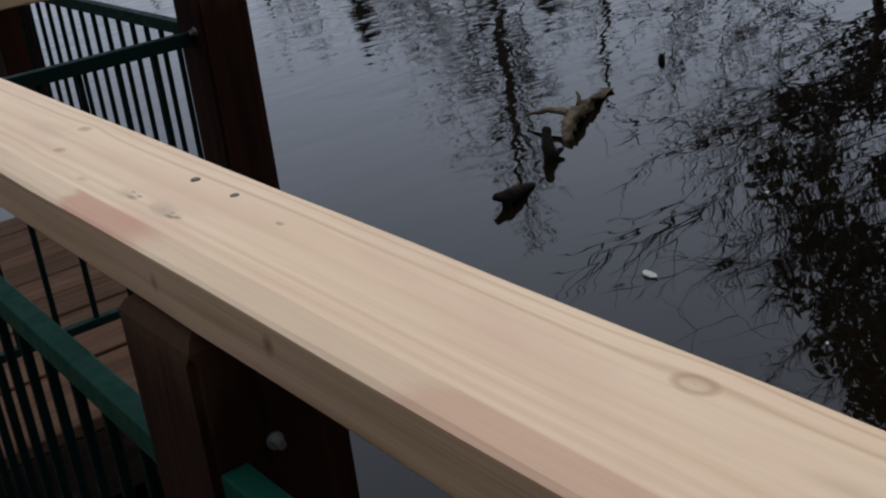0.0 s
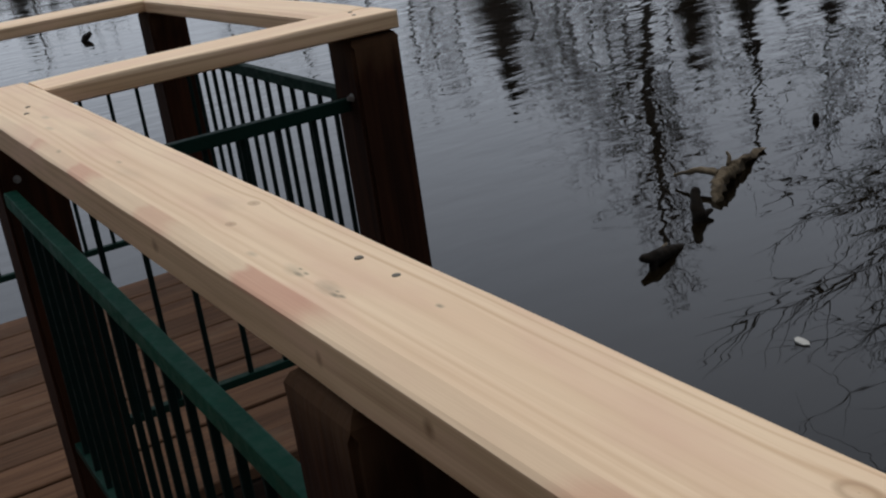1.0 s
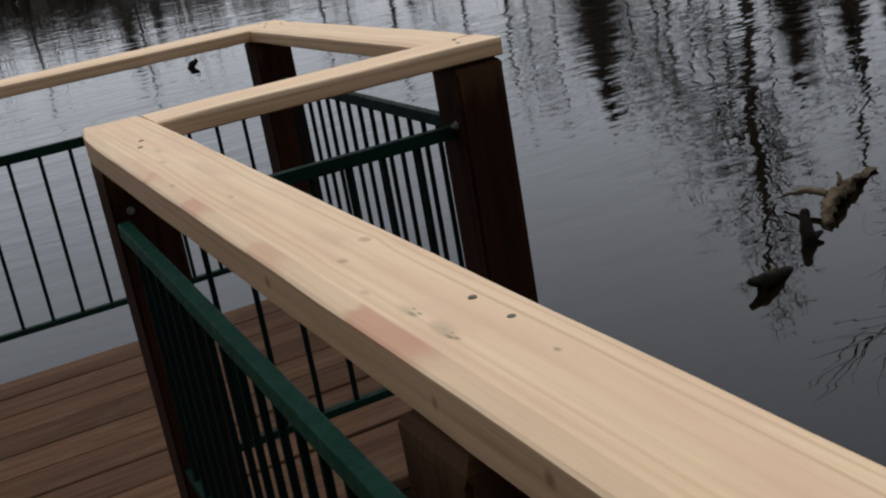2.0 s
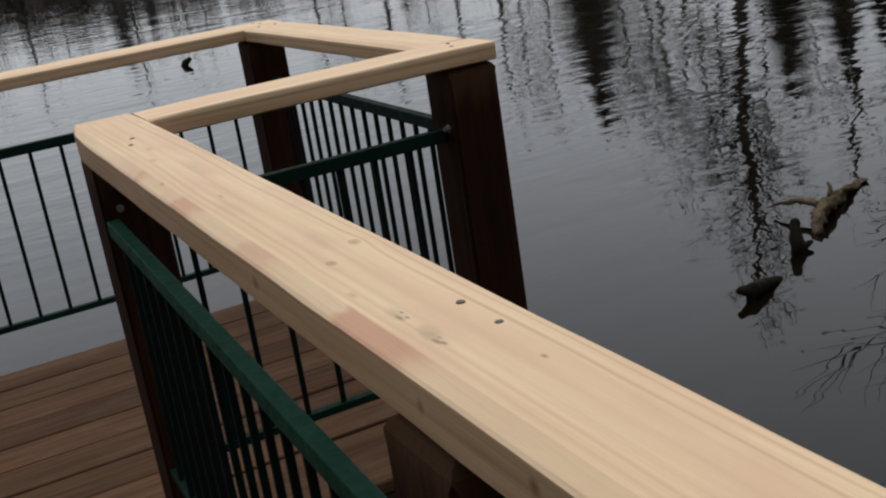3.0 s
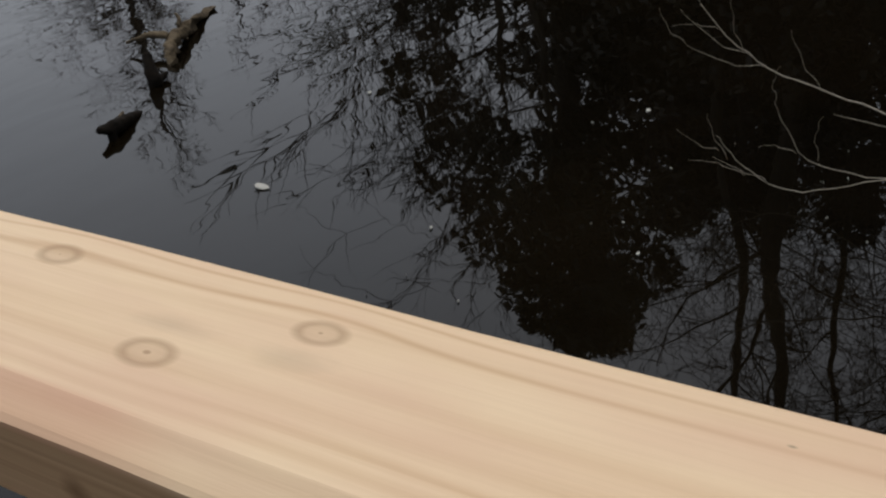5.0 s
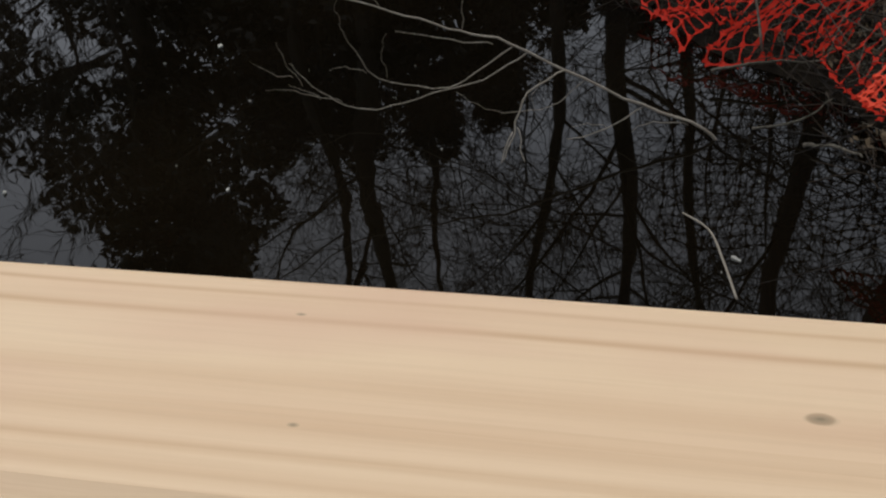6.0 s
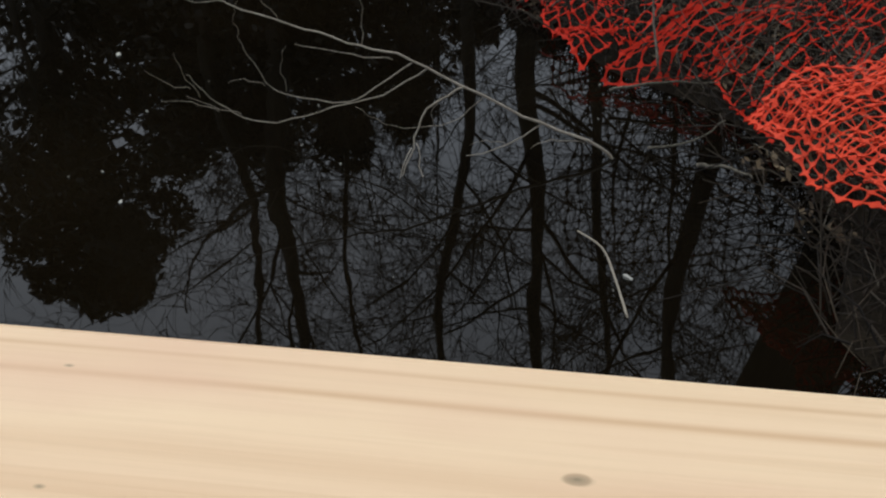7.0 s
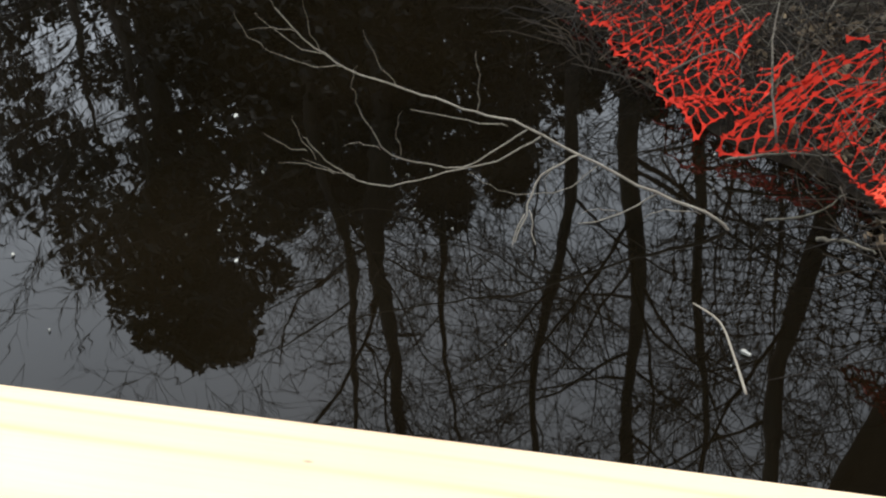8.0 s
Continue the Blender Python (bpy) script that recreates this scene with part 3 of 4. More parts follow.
def evergreen(at, h, width, seed, material, label, name="evergreen_tree", n=70, per=120, leaf=0.10, low=0.15, group="evergreens on the bank", category="tree", thin_below=0.0, lobe=1.0):
    """An evergreen whose crown narrows upwards in rounded lobes."""
    rng = random.Random(seed)
    x, y = at
    t = thing(name, (x, y, ground_at(x, y) - 0.1), label, category, group)
    tr = Tubes()
    tr.add([(0, 0, 0), (0.05, 0.02, h * 0.4), (0, 0.05, h * 0.92)], [0.03 * h, 0.022 * h, 0.006 * h], 8, False)
    clumps = []
    for i in range(n):
        f = low + (1 - low) * (i + rng.random()) / n
        if f < thin_below and rng.random() < 0.56:
            continue
        env = min(1.0, (1.02 - f) / 0.5) ** (0.9 if lobe == 1.0 else 0.55) * (1.0 if category == "tree" else rng.uniform(0.6, 1.15))
        size = lobe * width * (0.17 + 0.20 * env) * rng.uniform(0.75, 1.2)
        rr = max(0.0, width * env - size * 0.6) * rng.choice((1.0, 0.95, 0.8, 0.45, 0.1))
        a = i * 2.399 + rng.uniform(-0.5, 0.5)
        c = (rr * math.cos(a), rr * math.sin(a), f * h * 0.98 - size * 0.4)
        clumps.append((*c, size))
        tr.add([(0, 0, max(0.05 * h, c[2] - 0.3 * rr)), c], [0.006 * h, 0.002 * h], 4, False)
    tr.out("trunk", MAT_BARK, t)
    v, f = leaf_cloud(rng, clumps, per, leaf, 0.8)
    from_lists("crown", v, f, material, t)
    return t


def fir(at, h, seed, label):
    rng = random.Random(seed)
    x, y = at
    t = thing("conifer_tree", (x, y, ground_at(x, y) - 0.1), label, "tree", "conifers on the far bank")
    tr = Tubes()
    tr.add([(0, 0, 0), (0, 0, h * 0.5), (0, 0, h)], [0.02 * h, 0.013 * h, 0.002 * h], 6, False)
    tr.out("trunk", MAT_FARTRUNK, t)
    v, f = [], []
    for i in range(520):
        z = h * (0.08 + 0.91 * i / 520)
        L = (0.24 * h) * (1 - z / h) ** 0.8 * rng.uniform(0.6, 1.15) + 0.1
        a = i * 2.399 + rng.uniform(-0.4, 0.4)
        for j in range(7):
            g = (j + 0.5) / 7
            c = Vector((math.cos(a) * L * g, math.sin(a) * L * g, z - 0.32 * L * g * g + 0.05))
            for s in (-1, 1):
                w = L * 0.42 * (1.15 - g)
                e = Vector((-math.sin(a) * s * w, math.cos(a) * s * w, -0.35 * w))
                o = Vector((math.cos(a), math.sin(a), -0.3)) * L * 0.14
                k = len(v)
                v += [tuple(c), tuple(c + e * 0.6 + o * 0.2), tuple(c + e + o), tuple(c + o)]
                f.append((k, k + 1, k + 2, k + 3))
    from_lists("crown", v, f, MAT_FIR, t)
    return t


def top_height(d, el):
    return d * math.tan(radians(el)) - 2.4


# far bank: tall bare trees and conifers whose images lie in the water
FAR = 52.0
base_far = [
    bare_tree("bare_tree", polar(40.2, FAR), top_height(FAR, 21.0), 0.44, 11, "tall bare tree with reddish twigs on the far bank", first=0.42, limbs=34, depth=3, far=True, reach=0.25, up=0.75),
    bare_tree("bare_tree", polar(45.2, FAR), top_height(FAR, 17.0), 0.30, 12, "slender bare tree on the far bank", first=0.5, limbs=12, depth=2, far=True, reach=0.18, up=0.9),
    bare_tree("bare_tree", polar(36.6, FAR + 3), top_height(FAR, 15.0), 0.13, 13, "bare tree with a hazy crown on the far bank", first=0.2, limbs=20, depth=3, far=True, reach=0.26, up=0.8),
]


def far_copy(k, az, d, el, turn):
    src = base_far[k]
    h0 = (top_height(FAR, 21.0), top_height(FAR, 17.0), top_height(FAR, 15.0))[k]
    x, y = polar(az, d)
    s = top_height(d, el) / h0
    c = copy_thing(src, pose(x, y, ground_at(x, y) - 0.1, 0, 0, turn) @ Matrix.Diagonal((s, s, s, 1)))
    return c


for i, (k, az, el) in enumerate([(2, 34.8, 13.0), (2, 38.4, 14.0), (2, 31.2, 12.2), (1, 29.0, 11.5), (2, 29.9, 12.0), (1, 27.0, 10.0), (2, 25.5, 9.6), (1, 23.6, 10.3), (2, 21.5, 9.0), (1, 20.2, 9.0), (2, 18.0, 7.4), (1, 15.0, 6.6),
                               (1, 11.7, 8.3), (2, 9.5, 6.0), (1, 7.0, 7.5), (2, 4.0, 6.5), (1, 0.0, 7.0), (2, -5.0, 6.8), (2, -11.0, 7.5), (2, 43.6, 12.5), (2, 48.5, 15.5), (2, 51.0, 16.0), (2, 33.9, 12.6), (2, 36.0, 13.5), (2, 39.2, 15.0), (2, 41.3, 15.5), (1, 37.6, 12.0), (1, 33.0, 10.0)]):
    far_copy(k, az, 50 + 7 * ((i * 37) % 10) / 10, el, i * 47)
for az, el in ((33.4, 13.2), (42.4, 12.6), (44.9, 12.0), (46.6, 10.5), (12.6, 5.8), (11.2, 6.6), (48.8, 10.8), (24.5, 6.2), (1.0, 6.4), (4.5, 5.8)):
    fir(polar(az, 57), top_height(57, el), int(az * 10), "dark pointed conifer on the far bank")

# low growth along the far bank
def far_brush():
    rng = random.Random(5)
    tb = Tubes()
    for i in range(1500):
        az = rng.uniform(-35, 55)
        d = rng.uniform(50, 66)
        x, y = polar(az, d)
        z = ground_at(x, y)
        h = rng.uniform(1.2, 3.2) if rng.random() < 0.92 else rng.uniform(3.5, 6.0)
        p = Vector((x, y, z - 0.1))
        for j in range(4):
            q = p + Vector((rng.uniform(-0.9, 0.9), rng.uniform(-0.9, 0.9), h * rng.uniform(0.6, 1)))
            tb.add([p, p.lerp(q, 0.5) + Vector((rng.uniform(-.2, .2), rng.uniform(-.2, .2), 0.1)), q], [0.05, 0.03, 0.01], 3, False)
    tagged(tb.out("far_brush", MAT_FARBARK), "thin bare saplings and brush along the far bank", "brush", kind="stuff")
    clumps = []
    for i in range(260):
        x, y = polar(rng.uniform(-35, 52), rng.uniform(51, 58))
        clumps.append((x, y, ground_at(x, y) + rng.uniform(0.1, 0.9), rng.uniform(0.6, 1.3)))
    for i in range(170):
        x, y = polar(rng.uniform(-20, 20), rng.uniform(51, 58))
        clumps.append((x, y, ground_at(x, y) + rng.uniform(0.4, 2.0), rng.uniform(0.6, 1.1)))
    v, f = leaf_cloud(rng, clumps, 60, 0.22, 0.6)
    tagged(from_lists("far_shrubs", v, f, MAT_HEDGE), "low dark shrubs along the far bank", "shrub", kind="stuff")


far_brush()

# near bank: the dark evergreen, bare trees and a hedge
evergreen(polar(61.6, 14.0), 7.6, 2.2, 21, MAT_IVY, "dark evergreen tree with rounded leafy lobes on the bank", n=80, per=400, leaf=0.07, thin_below=0.56, lobe=0.75)
evergreen(polar(68.5, 16.5), 6.2, 1.4, 22, MAT_IVY, "dark evergreen tree beside the hedge on the bank", n=50, per=150, leaf=0.08)
for i, (az, d, h, w) in enumerate(((64, 12.2, 3.0, 1.5), (68.0, 12.0, 4.3, 1.8), (72.0, 12.6, 4.9, 1.8), (76.0, 11.8, 4.5, 1.7), (79.5, 11.6, 4.0, 1.5), (70, 14.0, 5.2, 1.9), (83.5, 11.0, 2.6, 1.2), (66.5, 11.0, 2.6, 1.3), (74.0, 10.8, 3.0, 1.4), (87.0, 10.6, 2.5, 1.3))):
    evergreen(polar(az, d), h, w, 40 + i, MAT_HEDGE, "dense dark evergreen shrub on the bank", "evergreen_shrub", 46, 210, 0.055, 0.06, "shrubs on the bank", "shrub")
for i, (az, d, h) in enumerate(((66.0, 11.6, 4.6), (70.5, 11.2, 5.0), (77.5, 11.0, 4.8), (81.0, 10.4, 4.4), (91.5, 9.2, 4.2), (94.5, 8.2, 4.0))):
    bare_tree("bare_tree", polar(az, d), h, 0.035, 90 + i, "thin bare sapling among the bank's shrubs", first=0.2, limbs=14, depth=3, spread=0.8, reach=0.4, up=0.7)
# unseen evergreens, added behind and beside the pier to block sky light
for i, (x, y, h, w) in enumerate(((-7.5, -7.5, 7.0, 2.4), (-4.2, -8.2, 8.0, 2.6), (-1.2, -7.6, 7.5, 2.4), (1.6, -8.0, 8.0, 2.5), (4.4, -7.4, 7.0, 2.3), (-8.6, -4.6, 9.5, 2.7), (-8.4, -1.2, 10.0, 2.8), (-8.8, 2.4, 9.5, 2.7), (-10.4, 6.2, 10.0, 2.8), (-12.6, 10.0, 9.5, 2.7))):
    evergreen((x, y), h, w, 70 + i, MAT_IVY, "unseen evergreen tree added beside the pier to block light", "evergreen_tree", 60, 90, 0.16, 0.04, "evergreens beside the pier")
for az, d, h, sd, n in ((58.5, 9.6, 2.7, 31, 14), (60.5, 10.2, 3.4, 51, 14), (57.5, 10.8, 2.0, 52, 6)):
    bare_tree("bare_tree", polar(az, d), h, 0.07, sd, "bare waterside tree with long fine branches reaching out", first=0.12, limbs=n, depth=3, spread=0.5, droop=-0.01, reach=0.52, up=0.16, bias=2.3, wig=0.13)
bare_tree("bare_tree", polar(72.6, 10.5), 9.5, 0.15, 32, "bare tree with a dark straight trunk on the bank", lean=(0.0, -0.01), first=0.4, limbs=14, depth=3, reach=0.34)
bare_tree("bare_tree", polar(69.4, 11.0), 9.0, 0.09, 33, "slim forked bare tree on the bank", lean=(0.01, -0.02), first=0.3, limbs=18, depth=3, reach=0.34)
bare_tree("bare_tree", polar(75.6, 11.0), 9.0, 0.06, 34, "thin bare tree on the bank", lean=(0, -0.02), first=0.3, limbs=18, depth=3, reach=0.3)
bare_tree("bare_tree", polar(86.6, 9.5), 9.0, 0.12, 35, "bare tree with a dark trunk and many fine branches", lean=(0.0, 0.0), first=0.25, limbs=26, depth=3, reach=0.36)
bare_tree("bare_tree", polar(83.4, 9.0), 8.5, 0.07, 36, "slim leaning bare tree on the bank", lean=(0.0, 0.05), first=0.25, limbs=18, depth=3, reach=0.3)
bare_tree("bare_tree", polar(89.5, 8.5), 7.5, 0.06, 37, "slim bare tree behind the orange net", lean=(0.02, -0.05), first=0.2, limbs=12, depth=3, reach=0.34)
bare_tree("bare_tree", polar(108.5, 7.0), 9.0, 0.46, 38, "thick leaning bare trunk on the bank", lean=(0.0, 0.25), first=0.6, limbs=8, depth=3, reach=0.3)
bare_tree("bare_tree", polar(97.5, 6.0), 6.5, 0.07, 39, "leaning bare sapling on the bank", lean=(0.03, 0.06), first=0.25, limbs=10, depth=3, reach=0.3)


# ---- what lies in the water ----
def limb_mesh(tubes, pts, r0, r1, sides=7):
    n = len(pts)
    tubes.add([Vector(p) for p in pts], [r0 + (r1 - r0) * i / (n - 1) for i in range(n)], sides, True)


def smooth_line(pts, n=4):
    """Catmull-Rom through a few places."""
    P0 = [Vector(p) for p in pts]
    P0 = [P0[0]] + P0 + [P0[-1]]
    out = []
    for i in range(1, len(P0) - 2):
        a, b, c, d = P0[i - 1:i + 3]
        for k in range(n):
            t = k / n
            out.append(0.5 * ((2 * b) + (c - a) * t + (2 * a - 5 * b + 4 * c - d) * t * t + (3 * b - a - 3 * c + d) * t ** 3))
    return out + [P0[-2]]


def fallen_branch():
    t = thing("fallen_branch", (3.08, -2.86, WATER), "bare grey fallen branch rising out of dark water", "branch")
    X = 3.05
    stem = None

    def line(name, yz, r0, r1, dx=0.0, bend=0.0, label=""):
        n = len(yz)
        pts = [(X + dx + bend * i / (n - 1) - t.location.x, y - t.location.y, z - t.location.z) for i, (y, z) in enumerate(yz)]
        tb = Tubes()
        sm = smooth_line(pts)
        rng = random.Random(len(sm))
        sm = [p + Vector((0, rng.uniform(-1, 1), rng.uniform(-1, 1))) * 0.0055 for p in sm]
        tb.add(sm, [0.38 * (r0 + (r1 - r0) * i / (len(sm) - 1)) for i in range(len(sm))], 6, True)
        return tb.out(name, MAT_TWIG, stem or t, label)

    stem = line("stem", [(-2.90, -0.50), (-2.83, -0.41), (-2.64, -0.34), (-2.38, -0.22), (-2.17, -0.12), (-2.06, -0.10), (-1.88, -0.05), (-1.68, 0.01), (-1.53, 0.09), (-1.41, 0.22)], 0.016, 0.004)
    line("side_branch", [(-2.16, -0.14), (-2.03, -0.13), (-1.84, -0.10)], 0.006, 0.002)
    line("side_branch", [(-2.22, -0.15), (-2.06, -0.27), (-1.95, -0.30), (-1.77, -0.27), (-1.68, -0.15), (-1.66, -0.08)], 0.007, 0.0018)
    line("side_branch", [(-2.27, -0.17), (-2.12, -0.27), (-1.95, -0.33), (-1.75, -0.40), (-1.60, -0.38), (-1.50, -0.31), (-1.44, -0.25)], 0.008, 0.002, 0.0, 0.05)
    line("side_branch", [(-2.39, -0.225), (-2.28, -0.27), (-2.24, -0.38), (-2.22, -0.46)], 0.009, 0.005, 0.0, -0.2)
    line("side_branch", [(-2.25, -0.37), (-2.275, -0.44), (-2.29, -0.47)], 0.005, 0.002, -0.12, -0.12)
    line("side_branch", [(-2.24, -0.38), (-2.20, -0.47)], 0.005, 0.002, -0.14, -0.1)
    line("side_branch", [(-2.64, -0.34), (-2.49, -0.43), (-2.33, -0.46)], 0.007, 0.003, 0.0, -0.05)
    line("side_branch", [(-2.45, -0.26), (-2.36, -0.34), (-2.25, -0.38), (-2.13, -0.37), (-2.03, -0.32)], 0.004, 0.0015)
    line("side_branch", [(-2.06, -0.10), (-2.07, 0.0), (-2.06, 0.11)], 0.004, 0.0015)
    line("side_branch", [(-2.78, -0.40), (-2.67, -0.395), (-2.60, -0.43)], 0.005, 0.002)
    line("side_branch", [(-1.62, 0.03), (-1.50, 0.03), (-1.36, 0.08)], 0.004, 0.0012)
    line("side_branch", [(-1.58, 0.06), (-1.46, 0.10), (-1.34, 0.20)], 0.004, 0.0012)
    line("side_branch", [(-1.80, -0.03), (-1.74, 0.06), (-1.70, 0.16)], 0.003, 0.0012)
    line("side_branch", [(-1.62, -0.385), (-1.52, -0.37), (-1.42, -0.34)], 0.003, 0.001, 0.04, 0.03)
    line("side_branch", [(-1.80, -0.27), (-1.79, -0.18), (-1.81, -0.11)], 0.003, 0.001)
    line("side_branch", [(-1.73, -0.255), (-1.66, -0.235), (-1.60, -0.25)], 0.003, 0.001)
    for yz in ([(-1.47, -0.28), (-1.40, -0.27), (-1.32, -0.22)], [(-1.50, -0.31), (-1.45, -0.22), (-1.43, -0.15)], [(-1.56, -0.36), (-1.47, -0.33), (-1.36, -0.33)],
               [(-1.41, 0.22), (-1.37, 0.28), (-1.36, 0.36)], [(-1.47, 0.14), (-1.40, 0.15), (-1.31, 0.14)], [(-1.36, 0.08), (-1.30, 0.13), (-1.27, 0.20)],
               [(-1.66, -0.08), (-1.65, -0.02), (-1.67, 0.04)], [(-1.55, 0.07), (-1.52, 0.16), (-1.51, 0.26)], [(-2.31, -0.26), (-2.28, -0.33), (-2.30, -0.41)], [(-2.52, -0.42), (-2.46, -0.41), (-2.40, -0.43)]):
        line("twig", yz, 0.0028, 0.001)


fallen_branch()

tb = Tubes()
tb.add(smooth_line([(0.06, 0.075, 0.0), (-0.07, 0.0, 0.032), (-0.20, -0.04, 0.024), (-0.345, -0.08, -0.002)]), [0.0024] * 3 + [0.0027] * 3 + [0.0032] * 4 + [0.0036] * 3, 6)
bent = tb.out("bent_stick", MAT_TWIG)
bent.location = (2.54, -2.86, WATER)
tagged(bent, "pale bent stick half sunk in the water", "stick")


def rough_tube(pts, radii, sides, amount, freq):
    q = Tubes()
    ln = smooth_line(pts)
    m = len(ln) - 1
    k = len(radii) - 1
    rad = []
    for i in range(m + 1):
        g = i / m * k
        j = min(k - 1, int(g))
        rad.append(radii[j] + (radii[j + 1] - radii[j]) * (g - j))
    q.add(ln, rad, sides)
    q.v = [tuple(Vector(p) + amount * Vector((noise.noise(Vector(p) * freq), noise.noise(Vector(p) * freq + Vector((5, 2, 1))), noise.noise(Vector(p) * freq + Vector((1, 9, 4)))))) for p in q.v]
    return q


def driftwood():
    """A half-sunk root with its prongs, and two dark logs that break the surface."""
    t = thing("driftwood_stump", (3.49, 1.57, WATER), "weathered forked driftwood root lying half sunk in the pond", "driftwood")
    root = rough_tube([(-0.02, -0.02, -0.03), (0.05, 0.05, 0.035), (0.16, 0.13, 0.055), (0.33, 0.22, 0.045), (0.55, 0.34, 0.022), (0.80, 0.45, 0.006)],
                      [0.014, 0.026, 0.036, 0.032, 0.021, 0.005], 16, 0.034, 32).out("root", MAT_DRIFT, t)
    rough_tube([(0.16, 0.15, 0.075), (0.15, 0.24, 0.085), (0.12, 0.31, 0.07), (0.09, 0.40, 0.042)], [0.024, 0.017, 0.013, 0.008], 9, 0.012, 30).out("prong", MAT_DRIFT, root)
    rough_tube([(0.31, 0.22, 0.07), (0.33, 0.24, 0.115), (0.325, 0.25, 0.14)], [0.018, 0.011, 0.005], 7, 0.006, 25).out("prong", MAT_DRIFT, root)
    rough_tube([(0.10, 0.09, 0.06), (0.04, 0.03, 0.03), (0.0, -0.01, -0.03)], [0.030, 0.024, 0.018], 9, 0.012, 25).out("prong", MAT_DRIFT, root, "pale split face of the root")
    s = thing("sunken_log", (3.24, 1.436, WATER), "dark wet broken stub above the pond surface", "log", "logs in the pond")
    rough_tube([(0, 0, -0.08), (0.01, 0.01, 0.02), (0.02, 0.03, 0.075), (0.05, 0.065, 0.13)], [0.034, 0.040, 0.028, 0.020], 10, 0.012, 24).out("trunk", MAT_DRIFT_WET, s)
    rough_tube([(0.02, 0.0, 0.01), (0.09, 0.0, 0.028)], [0.030, 0.010], 8, 0.008, 24).out("stub", MAT_DRIFT_WET, s)
    s = thing("sunken_log", (2.64, 1.115, WATER), "dark wet forked log with a pale broken end in the pond", "log", "logs in the pond")
    rough_tube([(-0.01, 0.03, 0.062), (0.05, 0.03, 0.045), (0.14, 0.065, 0.026), (0.24, 0.10, 0.012), (0.33, 0.135, -0.004)], [0.014, 0.030, 0.034, 0.024, 0.006], 10, 0.012, 24).out("trunk", MAT_DRIFT_WET, s)
    rough_tube([(0.06, 0.03, 0.05), (0.04, 0.015, -0.03)], [0.026, 0.020], 8, 0.008, 24).out("stub", MAT_DRIFT_WET, s)
    rough_tube([(0.155, 0.075, 0.045), (0.20, 0.10, 0.052)], [0.013, 0.006], 6, 0.004, 24).out("stub", MAT_DRIFT, s, "pale broken splinter")


driftwood()


def stake(at, h, r, label, lean=(0.0, 0.0)):
    q = Tubes()
    q.add([(0, 0, -0.1), (lean[0] * 0.5, lean[1] * 0.5, h * 0.5), (lean[0], lean[1], h)], [r, r * 1.1, r * 0.6], 8)
    ob = q.out("wooden_stub", MAT_DRIFT_WET)
    ob.location = (*at, WATER)
    tagged(ob, label, "stub", "stubs in the pond")


stake((4.89, 2.17), 0.045, 0.020, "dark wooden stub standing out of the pond")
stake((3.28, 13.0), 0.09, 0.045, "dark pointed stub far out in the pond", (0.16, 0.0))


def floating_bit(x, y, s, seed):
    rng = random.Random(seed)
    bm = bmesh.new()
    n = 7
    vs = [bm.verts.new((math.cos(6.283 * k / n) * s * rng.uniform(0.7, 1.1), math.sin(6.283 * k / n) * s * rng.uniform(0.3, 0.6), rng.uniform(0, 0.006))) for k in range(n)]
    low = [bm.verts.new((v.co.x, v.co.y, -0.002)) for v in vs]
    bm.faces.new(vs)
    for k in range(n):
        bm.faces.new((vs[k], low[k], low[(k + 1) % n], vs[(k + 1) % n]))
    ob = part("floating_leaf", bm, MAT_BIT)
    ob.matrix_world = pose(x, y, WATER + 0.004, 0, 0, rng.uniform(0, 360))
    tagged(ob, "small pale leaf floating on dark water", "leaf", "bits floating on the pond")


BITS = [(2.539, 0.151, 0.042), (2.491, -0.658, 0.012), (3.64, -0.95, 0.020), (2.583, -1.386, 0.012), (3.462, 0.308, 0.018), (2.373, -2.936, 0.017)]
for i, (bx, by, bs) in enumerate(BITS):
    floating_bit(bx, by, bs, i)
rr = random.Random(77)
for i in range(26):
    floating_bit(rr.uniform(2.0, 3.6), rr.uniform(-3.1, -0.6), rr.uniform(0.002, 0.006), 100 + i)


